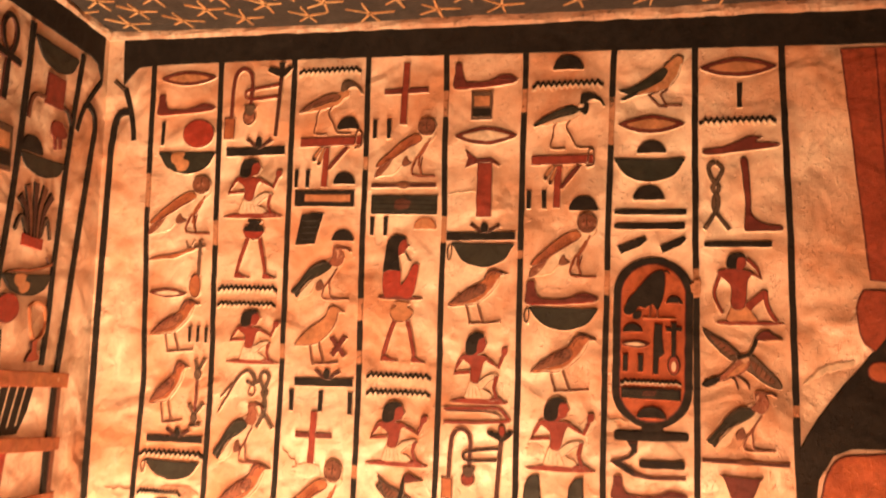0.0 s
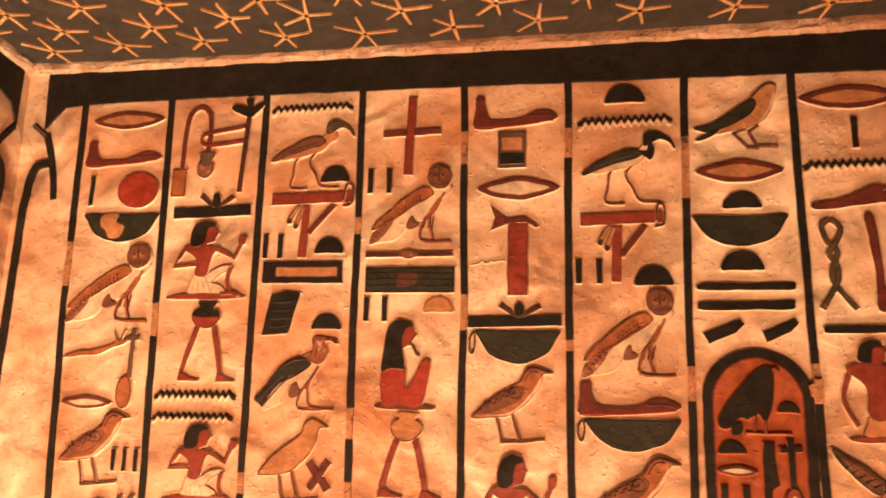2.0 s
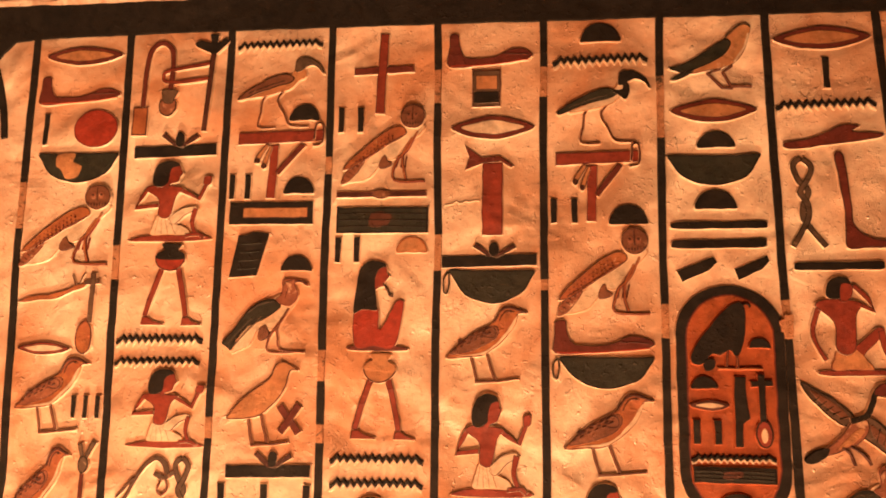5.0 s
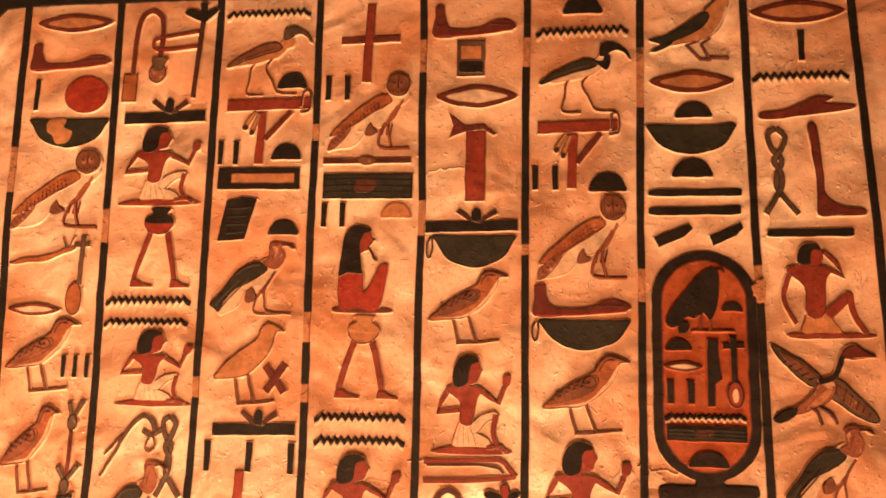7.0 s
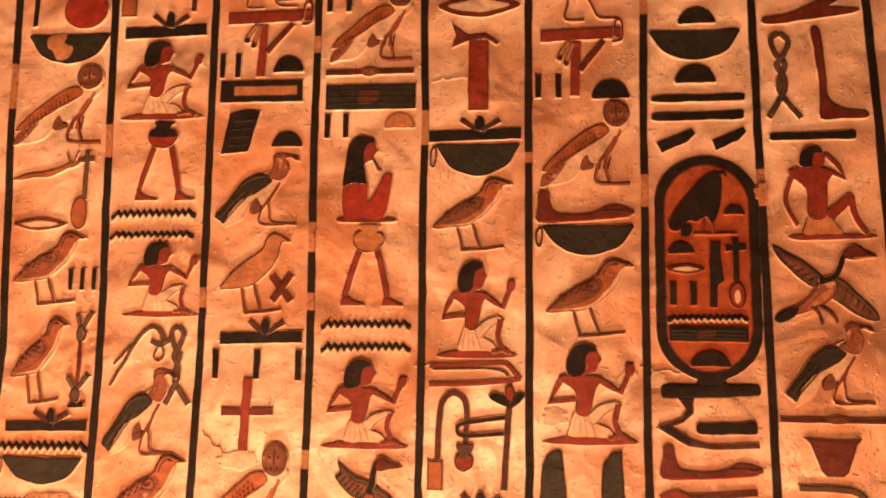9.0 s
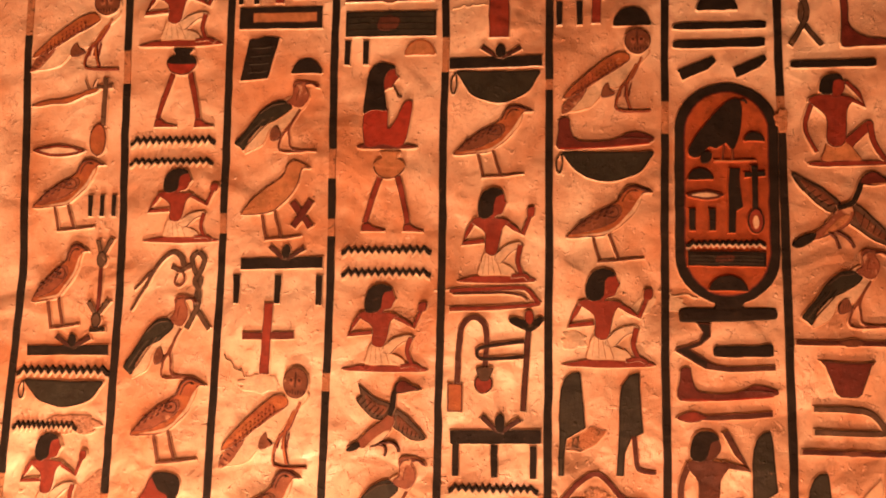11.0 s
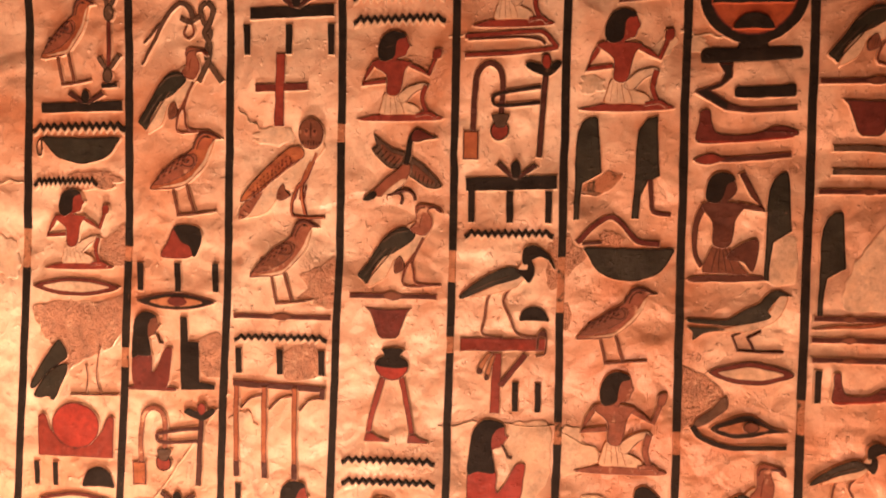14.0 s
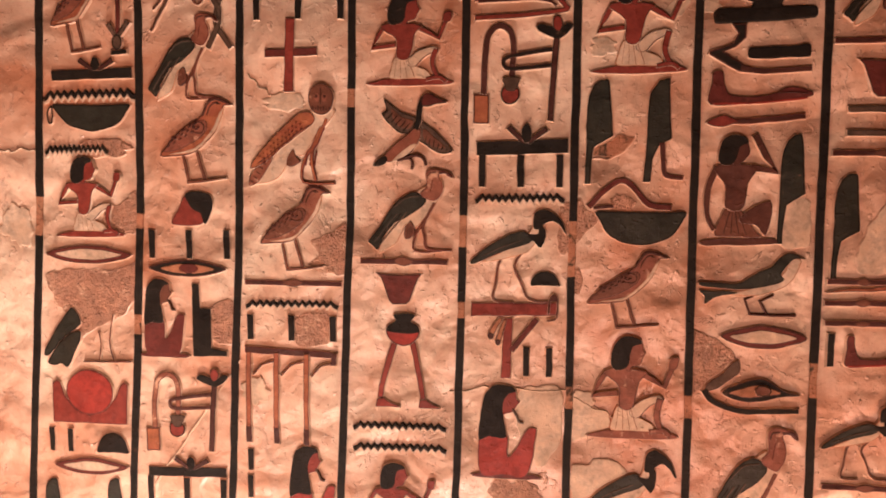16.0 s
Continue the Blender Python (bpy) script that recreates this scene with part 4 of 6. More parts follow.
def goose(s):
    s.fill("wing", [(0.0, 1.0), (0.04, 0.86), (0.18, 0.66), (0.34, 0.50), (0.50, 0.48), (0.48, 0.60), (0.30, 0.80), (0.12, 0.93)], "grey", "black", edge=0.0016)
    s.fill("wing", [(0.50, 0.56), (0.63, 0.60), (0.82, 0.38), (1.0, 0.14), (0.96, 0.06), (0.80, 0.12), (0.62, 0.28), (0.48, 0.42)], "grey", "black", edge=0.0016)
    s.fill("wing", [(0.08, 0.90), (0.20, 0.72), (0.36, 0.58), (0.42, 0.60), (0.26, 0.78)], "dun", edge=0.0005)
    s.fill("wing", [(0.62, 0.50), (0.78, 0.34), (0.92, 0.16), (0.82, 0.17), (0.66, 0.32)], "dun", edge=0.0005)
    for i in range(5):
        s.bar("feathering", [(0.10 + 0.06 * i, 0.76 - 0.05 * i), (0.17 + 0.06 * i, 0.83 - 0.06 * i)], 0.0012, "black", edge=0.0002)
        s.bar("feathering", [(0.66 + 0.06 * i, 0.30 - 0.04 * i), (0.70 + 0.055 * i, 0.46 - 0.07 * i)], 0.0012, "black", edge=0.0002)
    s.fill("body", [(0.06, 0.12), (0.18, 0.21), (0.34, 0.37), (0.46, 0.56), (0.58, 0.58), (0.60, 0.42), (0.46, 0.25), (0.24, 0.14)], "faded", "brown", edge=0.0012)
    s.fill("belly", [(0.30, 0.20), (0.44, 0.28), (0.56, 0.42), (0.52, 0.46), (0.40, 0.34)], "tan", edge=0.0005)
    s.fill("tail", [(0.0, 0.08), (0.10, 0.18), (0.22, 0.22), (0.18, 0.10), (0.05, 0.03)], "black", edge=0.0006)
    s.bar("neck", [(0.44, 0.54), (0.58, 0.60), (0.645, 0.74), (0.70, 0.90), (0.80, 0.94)], 0.0080, "black", end=0.0070)
    s.fill("crown", [(0.66, 0.86), (0.72, 0.97), (0.82, 1.0), (0.90, 0.93), (1.0, 0.85), (0.88, 0.84), (0.76, 0.82)], "maroon", "black", edge=0.0012)
    s.bar("beak", [(0.78, 0.845), (0.88, 0.855), (0.99, 0.848)], 0.0018, "tan", edge=0.0003)
    s.bar("leg", [(0.34, 0.22), (0.42, 0.16), (0.46, 0.02)], 0.0024, "brown", edge=0.0004)
    s.bar("leg", [(0.42, 0.24), (0.54, 0.16), (0.60, 0.04)], 0.0024, "brown", edge=0.0004)


def goose_rising(s):
    s.fill("wing", [(0.20, 0.93), (0.29, 0.86), (0.40, 0.77), (0.58, 0.70), (0.60, 0.60), (0.50, 0.50), (0.38, 0.50), (0.26, 0.62), (0.18, 0.74), (0.23, 0.80)], "grey", "black", edge=0.0014)
    s.fill("wing", [(0.64, 0.64), (0.72, 0.59), (0.82, 0.52), (0.92, 0.40), (1.0, 0.27), (0.90, 0.23), (0.80, 0.26), (0.70, 0.34), (0.61, 0.42)], "grey", "black", edge=0.0014)
    s.fill("coverts", [(0.29, 0.80), (0.40, 0.71), (0.55, 0.64), (0.48, 0.55), (0.34, 0.62)], "dun", edge=0.0005)
    s.fill("coverts", [(0.67, 0.55), (0.80, 0.44), (0.92, 0.31), (0.80, 0.32), (0.68, 0.42)], "dun", edge=0.0005)
    for i in range(6):
        s.bar("feathering", [(0.20 + 0.045 * i, 0.71 - 0.038 * i), (0.26 + 0.05 * i, 0.79 - 0.035 * i)], 0.0012, "black", edge=0.0002)
        s.bar("feathering", [(0.68 + 0.05 * i, 0.35 - 0.018 * i), (0.70 + 0.048 * i, 0.47 - 0.035 * i)], 0.0012, "black", edge=0.0002)
    s.fill("body", [(0.56, 0.56), (0.42, 0.43), (0.30, 0.31), (0.20, 0.19), (0.24, 0.12), (0.38, 0.16), (0.54, 0.27), (0.63, 0.44), (0.63, 0.54)], "faded", "brown", edge=0.0010)
    s.fill("tail", [(0.08, 0.08), (0.14, 0.16), (0.23, 0.20), (0.24, 0.13), (0.16, 0.08)], "black", edge=0.0006)
    s.fill("underside", [(0.30, 0.13), (0.44, 0.20), (0.58, 0.33), (0.55, 0.36), (0.40, 0.25)], "cream", edge=0.0004)
    s.bar("neck", [(0.575, 0.54), (0.615, 0.66), (0.625, 0.80), (0.655, 0.92), (0.72, 0.965)], 0.0090, "black", end=0.0072)
    s.fill("crown", [(0.635, 0.86), (0.66, 0.97), (0.74, 1.0), (0.83, 0.945), (0.94, 0.885), (0.84, 0.865), (0.72, 0.83), (0.68, 0.83)], "maroon", "black", edge=0.0012)
    s.bar("leg", [(0.36, 0.15), (0.50, 0.17), (0.545, 0.10), (0.53, 0.03)], 0.0030, "brown", edge=0.0004)
    s.bar("leg", [(0.46, 0.19), (0.60, 0.21), (0.68, 0.15), (0.69, 0.09)], 0.0030, "brown", edge=0.0004)


def dark_bird(s):
    s.fill("wing", [(0.0, 0.16), (0.08, 0.34), (0.30, 0.60), (0.56, 0.86), (0.76, 0.99), (0.90, 1.0), (0.95, 0.86), (0.94, 0.60), (0.88, 0.34), (0.78, 0.20), (0.66, 0.30), (0.50, 0.22), (0.36, 0.24), (0.22, 0.10), (0.06, 0.08)], "black")
    s.fill("tail", [(0.24, 0.0), (0.24, 0.14), (0.40, 0.16), (0.38, 0.02)], "black", edge=0.0006)
    s.bar("beak", [(0.90, 0.97), (1.0, 0.99), (1.05, 0.94)], 0.0020, "black", edge=0.0004)
    s.bar("leg", [(0.62, 0.28), (0.60, 0.04)], 0.0036, "ochre", "brown")
    s.bar("leg", [(0.78, 0.22), (0.78, 0.04)], 0.0036, "ochre", "brown")
    s.bar("foot", [(0.46, 0.02), (1.2, 0.02)], 0.0026, "ochre", "tan")


def wing_rest(s):
    s.fill("wing", [(0.0, 0.24), (0.10, 0.52), (0.22, 0.80), (0.33, 1.0), (0.40, 0.92), (0.43, 0.72), (0.24, 0.50), (0.06, 0.20)], "green", "black")
    s.fill("wing", [(0.04, 0.08), (0.16, 0.36), (0.30, 0.57), (0.43, 0.62), (0.42, 0.44), (0.34, 0.20), (0.27, 0.0), (0.20, 0.06), (0.13, 0.03)], "green", "black")
    s.bar("leg", [(0.64, 0.62), (0.66, 0.40), (0.64, 0.14)], 0.0026, "ochre", "brown")
    s.bar("leg", [(0.81, 0.90), (0.76, 0.50), (0.80, 0.14)], 0.0026, "ochre", "brown")
    s.bar("foot", [(0.46, 0.11), (1.0, 0.13)], 0.0030, "red", "brown")


def kneeler(s, skin="red", cloth="cream"):
    s.fill("base", [(0.0, 0.02), (0.10, 0.06), (0.30, 0.085), (0.9, 0.08), (1.0, 0.03), (0.5, 0.01)], skin, "maroon", edge=0.0009)
    s.fill("kilt", [(0.27, 0.09), (0.28, 0.20), (0.34, 0.33), (0.48, 0.32), (0.54, 0.24), (0.72, 0.17), (0.74, 0.09), (0.5, 0.09)], cloth, "tan", edge=0.0006)
    for x in (0.32, 0.40, 0.48, 0.57):
        s.bar("pleat", [(0.38 + (x - 0.38) * 0.5, 0.32), (x, 0.10)], 0.0008, "faded", edge=0.0002)
    s.fill("kilt", [(0.46, 0.27), (0.62, 0.40), (0.80, 0.44), (0.84, 0.39), (0.70, 0.33), (0.56, 0.21)], cloth, "brown", edge=0.0010)
    s.bar("knee", [(0.82, 0.41), (0.78, 0.24), (0.84, 0.09)], 0.0072, skin, "brown", end=0.0055, edge=0.0008)
    s.bar("knee", [(0.70, 0.085), (0.86, 0.10), (0.94, 0.05)], 0.0050, skin, "brown", edge=0.0008)
    s.bar("upper", [(0.20, 0.66), (0.12, 0.54), (0.05, 0.42), (0.34, 0.45)], 0.0058, skin, "brown", sharp=True, edge=0.0008)
    s.bar("upper", [(0.62, 0.635), (0.74, 0.58), (0.85, 0.52), (0.94, 0.72)], 0.0056, skin, "brown", sharp=True, edge=0.0008)
    s.fill("upper", [(0.90, 0.70), (0.91, 0.79), (1.0, 0.80), (0.985, 0.70)], skin, "brown", edge=0.0008)
    s.fill("upper", [(0.16, 0.64), (0.28, 0.695), (0.50, 0.685), (0.66, 0.655), (0.57, 0.56), (0.50, 0.31), (0.35, 0.32), (0.34, 0.52)], skin, "brown", edge=0.0009)
    s.fill("top", [(0.40, 0.70), (0.42, 0.90), (0.57, 0.95), (0.61, 0.87), (0.63, 0.84), (0.60, 0.79), (0.57, 0.73), (0.48, 0.70), (0.46, 0.66)], skin, "brown", edge=0.0007)
    s.fill("cap", [(0.26, 0.70), (0.245, 0.82), (0.31, 0.95), (0.44, 1.0), (0.56, 0.97), (0.58, 0.93), (0.49, 0.90), (0.46, 0.82), (0.44, 0.72), (0.34, 0.67)], "black", edge=0.0007)


def kneeler_faded(s):
    kneeler(s, "faded", "cream")


def sitter_dark(s):
    sitter(s, "maroon", "dun")


def chick_dark(s):
    chick(s, "faded", back="dun")


def sitter(s, body="scarlet", top="red"):
    s.fill("base", [(0.0, 0.0), (0.05, 0.05), (0.95, 0.05), (1.0, 0.0)], "maroon", "brown", edge=0.0008)
    s.fill("body", [(0.06, 0.04), (0.06, 0.48), (0.48, 0.50), (0.52, 0.24), (0.66, 0.34), (0.82, 0.53), (0.95, 0.56), (0.99, 0.48), (0.84, 0.04), (0.45, 0.04)], body, "maroon", edge=0.0011)
    s.fill("top", [(0.40, 0.68), (0.44, 0.90), (0.62, 0.95), (0.66, 0.86), (0.71, 0.83), (0.64, 0.77), (0.60, 0.72), (0.50, 0.70)], top, "brown", edge=0.0008)
    s.bar("tassel", [(0.58, 0.75), (0.66, 0.68), (0.70, 0.62), (0.77, 0.61)], 0.0024, "grey", "brown", edge=0.0004)
    s.fill("cap", [(0.02, 0.42), (0.06, 0.70), (0.12, 0.90), (0.30, 1.0), (0.54, 0.99), (0.64, 0.94), (0.50, 0.90), (0.42, 0.76), (0.48, 0.52), (0.46, 0.44), (0.2, 0.45)], "black", edge=0.0009)


def mourner_red(s):
    s.fill("base", [(0.10, 0.0), (0.16, 0.05), (0.9, 0.06), (1.0, 0.02), (0.5, 0.0)], "red", "brown", edge=0.0009)
    s.fill("kilt", [(0.22, 0.06), (0.25, 0.18), (0.30, 0.27), (0.48, 0.26), (0.60, 0.15), (0.66, 0.06), (0.45, 0.06)], "tan", "faded", edge=0.0006)
    s.fill("knee", [(0.42, 0.22), (0.56, 0.36), (0.72, 0.49), (0.80, 0.46), (0.74, 0.37), (0.60, 0.24), (0.50, 0.14)], "red", "brown", edge=0.0008)
    s.bar("knee", [(0.76, 0.46), (0.80, 0.24), (0.93, 0.06)], 0.0085, "red", "brown", end=0.0060, edge=0.0008)
    s.bar("upper", [(0.12, 0.70), (0.04, 0.50), (0.05, 0.34), (0.16, 0.15)], 0.0070, "red", "brown", end=0.0045, edge=0.0009)
    s.bar("upper", [(0.52, 0.73), (0.70, 0.65), (0.64, 0.78), (0.50, 0.92)], 0.0060, "red", "brown", sharp=True, edge=0.0009)
    s.fill("upper", [(0.07, 0.70), (0.20, 0.77), (0.42, 0.77), (0.58, 0.72), (0.51, 0.60), (0.47, 0.24), (0.28, 0.24), (0.26, 0.54)], "red", "brown", edge=0.0010)
    s.fill("top", [(0.34, 0.76), (0.36, 0.92), (0.47, 0.93), (0.49, 0.86), (0.46, 0.79), (0.40, 0.75)], "red", "brown", edge=0.0006)
    s.fill("cap", [(0.20, 0.80), (0.21, 0.93), (0.31, 1.0), (0.43, 0.99), (0.47, 0.93), (0.38, 0.90), (0.36, 0.80), (0.28, 0.77)], "black", edge=0.0008)


def mourner(s):
    s.fill("base", [(0.0, 0.0), (0.14, 0.06), (0.9, 0.07), (1.0, 0.02), (0.5, 0.0)], "umber", "brown", edge=0.0009)
    s.fill("kilt", [(0.18, 0.09), (0.24, 0.24), (0.32, 0.34), (0.52, 0.32), (0.72, 0.14), (0.80, 0.08), (0.5, 0.08)], "dun", "brown", edge=0.0008)
    for x in (0.30, 0.40, 0.50, 0.60):
        s.bar("pleat", [(0.40 + (x - 0.4) * 0.4, 0.30), (x, 0.10)], 0.0009, "brown", edge=0.0002)
    s.fill("knee", [(0.50, 0.24), (0.66, 0.34), (0.88, 0.40), (0.93, 0.30), (0.86, 0.10), (0.74, 0.18), (0.58, 0.20)], "umber", "brown", edge=0.0009)
    s.bar("upper", [(0.18, 0.70), (0.06, 0.50), (0.07, 0.26), (0.16, 0.14)], 0.0070, "umber", "brown", end=0.0045, edge=0.0009)
    s.bar("upper", [(0.62, 0.70), (0.97, 0.66), (0.82, 0.80), (0.66, 0.99)], 0.0068, "umber", "brown", sharp=True, edge=0.0009)
    s.fill("upper", [(0.14, 0.68), (0.26, 0.74), (0.48, 0.73), (0.70, 0.69), (0.60, 0.56), (0.53, 0.33), (0.30, 0.34), (0.28, 0.54)], "umber", "brown", edge=0.0010)
    s.fill("top", [(0.38, 0.74), (0.42, 0.90), (0.56, 0.92), (0.60, 0.84), (0.54, 0.77), (0.44, 0.72)], "umber", "brown", edge=0.0008)
    s.fill("cap", [(0.18, 0.76), (0.22, 0.92), (0.34, 0.99), (0.50, 0.98), (0.58, 0.92), (0.46, 0.88), (0.42, 0.78), (0.32, 0.72)], "black", edge=0.0008)


PLAIN = {"kneeler", "sitter", "mourner", "mourner_red", "viper", "kneeler_faded", "sitter_dark"}
FINE = PLAIN | {"swallow_upright", "owl", "chick_brown", "chick", "chick_plain", "vulture", "ibis", "ibis_dark", "swallow", "goose", "goose_rising", "dark_bird", "wing_rest", "chick_dark"}
SHAPES = {
    "mouth": (mouth, "mouth_sign", "red lens-shaped mouth sign carved in raised plaster relief"),
    "mouth_small": (mouth_small, "mouth_sign", "small pale lens-shaped mouth sign with red outline"),
    "mouth_pale": (mouth_pale, "mouth_sign", "dark red lens-shaped mouth sign with cream opening"),
    "forearm": (forearm, "forearm_sign", "long dark red forearm sign with upright end in relief"),
    "stroke1": (lambda s: strokes(s, 1), "stroke_sign", "single short upright black stroke sign"),
    "stroke2": (lambda s: strokes(s, 2), "stroke_sign", "pair of short upright black stroke signs"),
    "stroke3": (lambda s: strokes(s, 3, 0.005), "stroke_sign", "three short upright strokes close together"),
    "stroke3w": (lambda s: strokes(s, 3, 0.0068), "stroke_sign", "three upright black strokes set wide apart"),
    "disc": (disc, "disc_sign", "round bright red sun disc sign in raised relief"),
    "basket": (basket, "basket_sign", "dark green half-round basket sign with flat top"),
    "basket_worn": (basket_worn, "basket_sign", "dark half-round basket sign with worn bare spot"),
    "basket_loop": (basket_loop, "basket_sign", "dark green basket sign with small loop handle"),
    "loaf": (loaf, "loaf_sign", "small black domed bread loaf sign"),
    "loaf_s": (loaf, "loaf_sign", "tiny black domed loaf sign on orange ground"),
    "loaf_pale": (loaf_pale, "loaf_sign", "faded ochre domed loaf sign with worn paint"),
    "ripple": (ripple, "ripple_sign", "black zigzag water ripple sign with painted pale lit edge"),
    "cross": (cross, "cross_sign", "dark red cross sign with tapered upright"),
    "xmark": (xmark, "cross_sign", "small dark red diagonal cross sign"),
    "bolt": (bolt, "bolt_sign", "long thin brown door-bolt sign with central clasp"),
    "band": (band, "band_sign", "narrow black horizontal band sign"),
    "wedge": (wedge, "wedge_sign", "small slanting black wedge sign"),
    "lake": (lake, "pool_sign", "black rectangular pool sign with pale inset"),
    "slab": (slab, "slab_sign", "long black rectangular slab sign with worn spot"),
    "trapezoid": (trapezoid, "panel_sign", "slanted black panel sign with thin grey slats"),
    "scroll": (scroll, "scroll_sign", "black rolled papyrus scroll sign with spread tie"),
    "jar_legs": (jar_legs, "jar_sign", "black-topped red jar sign standing on two legs"),
    "jar_worn": (jar_worn, "jar_sign", "faded jar sign on two dark red legs"),
    "stand": (stand, "stand_sign", "red wooden stand sign with post, brace and bundle"),
    "palette": (palette, "palette_sign", "scribe's kit sign with palette, cord, pot and reed"),
    "palette_bud": (palette_bud, "palette_sign", "scribe's kit sign with red flower bud on its reed"),
    "goose_rising": (goose_rising, "goose_sign", "goose-shaped sign rising with dark wings half spread"),
    "axe": (axe, "axe_sign", "red axe sign with broad handle and dark blade"),
    "stool": (stool, "stool_sign", "small square stool sign with dark lower panel"),
    "wick": (wick, "wick_sign", "dark twisted wick sign with crossed ends"),
    "foot": (foot, "foot_sign", "dark red lower leg and foot sign"),
    "foot_plain": (foot_plain, "post_sign", "broad red upright sign beside the reed leaf"),
    "hill": (hill, "mound_sign", "long low dark red mound sign"),
    "sceptre": (sceptre, "sceptre_sign", "slender sceptre sign with two dark flared buds"),
    "mace": (mace, "mace_sign", "upright mace sign with ochre oval head"),
    "mace_red": (mace_red, "mace_sign", "upright black sign with red oval and cross-piece"),
    "viper": (viper, "viper_sign", "plain ochre wavy horned sign lying flat"),
    "crook": (crook, "crook_sign", "bent grey crook sign with dark tassel"),
    "cap": (cap, "cone_sign", "red cone sign under a rounded black hood"),
    "eye": (eye, "eye_sign", "black-rimmed eye sign with dark red centre"),
    "eye_brow": (eye_brow, "eye_sign", "large eye sign with brow and lower line"),
    "throne": (throne, "seat_sign", "black stepped seat sign with high back"),
    "rake": (rake, "frame_sign", "ochre frame sign with three legs below a beam"),
    "horizon": (horizon, "horizon_sign", "red sun disc resting in a red trough sign"),
    "pot": (pot, "pot_sign", "dark red tapering pot sign with flat rim"),
    "hook": (hook, "cord_sign", "dark looped cord sign with open end"),
    "cloth": (cloth, "cloth_sign", "red outlined folded cloth sign"),
    "slope": (slope, "slope_sign", "dark red bent slope sign above a basket"),
    "reed": (reed, "reed_sign", "tall dark green flowering reed leaf sign"),
    "reed_legs": (reed_legs, "reed_sign", "tall dark reed leaf sign with brown walking leg"),
    "feather": (feather, "feather_sign", "upright black feather sign inside the oval ring"),
    "hoe": (hoe, "hoe_sign", "angular black hoe sign with long handle"),
    "spear": (spear, "spear_sign", "thin brown spear sign with red point"),
    "cartouche": (cartouche, "cartouche", "tall oval black cartouche ring with orange ground"),
    "plinth": (plinth, "cartouche_base", "black knotted bar closing the oval cartouche"),
    "owl": (owl, "owl_sign", "owl-shaped sign with ochre wing and dark crown"),
    "chick": (chick, "chick_sign", "ochre chick-shaped sign outlined in brown"),
    "chick_brown": (chick_brown, "chick_sign", "ochre chick-shaped sign with flecked brown wing"),
    "chick_plain": (chick_plain, "chick_sign", "faded tan chick-shaped sign without wing lines"),
    "vulture": (vulture, "bird_sign", "vulture-shaped sign with black wing and cream front"),
    "ibis": (ibis, "ibis_sign", "long-legged ibis-shaped sign in grey and cream"),
    "ibis_dark": (ibis_dark, "ibis_sign", "long-legged ibis-shaped sign with black wing"),
    "swallow": (swallow, "swallow_sign", "swallow-shaped sign in dark green with forked tail"),
    "swallow_upright": (swallow_upright, "swallow_sign", "swallow-shaped sign standing upright with dark folded wing"),
    "goose": (goose, "goose_sign", "goose-shaped sign with two spread dark wings"),
    "dark_bird": (dark_bird, "bird_sign", "solid black bird-shaped sign on orange ground"),
    "wing_rest": (wing_rest, "bird_sign", "remains of a bird-shaped sign, mostly lost"),
    "kneeler": (kneeler, "kneeling_sign", "red kneeling silhouette sign with black cap and cream kilt"),
    "sitter": (sitter, "seated_sign", "bright red seated silhouette sign with long black cap"),
    "kneeler_faded": (kneeler_faded, "kneeling_sign", "faded brown kneeling silhouette sign with black cap"),
    "sitter_dark": (sitter_dark, "seated_sign", "dark brownish red seated silhouette sign with black cap"),
    "chick_dark": (chick_dark, "chick_sign", "dull brown chick-shaped sign with dark wing lines"),
    "palette_dark": (palette_dark, "palette_sign", "dark scribe's kit sign with palette, cord, pot and reed"),
    "mourner_red": (mourner_red, "kneeling_sign", "red kneeling silhouette sign with limb raised to its cap"),
    "mourner": (mourner, "kneeling_sign", "dark red kneeling silhouette sign with bent limb"),
}
made = [0]


def sign(kind, x, z, w, h, wall=NORTH, proud=0.0):
    shape, name, label = SHAPES[kind]
    made[0] += 1
    s = Relief(w, h, made[0] * 7.3)
    if kind in FINE and wall is NORTH:
        s.pen = min(1.25, max(0.6, h / 0.115))
    if proud:
        s.skirt = "orange"
    s.flat = wall is WEST
    if kind == "plinth":
        s.skirt = "black"
    shape(s)
    ob = s.build(name, wall @ Matrix.Translation((x - w / 2, z, proud)), kind in PLAIN)
    return tagged(ob, label, "hieroglyph", name.replace("_", " ") + "s on the wall")


def painted(name, label, category, draw, wall=NORTH, kind=""):
    """A painted shape in wall metres; draw gets a Relief with a box of 1 m."""
    made[0] += 1
    s = Relief(1.0, 1.0, made[0] * 3.1)
    s.flat = True
    draw(s)
    return tagged(s.build(name, wall @ Matrix.Translation((0, 0, -0.0003)), False), label, category, kind=kind)


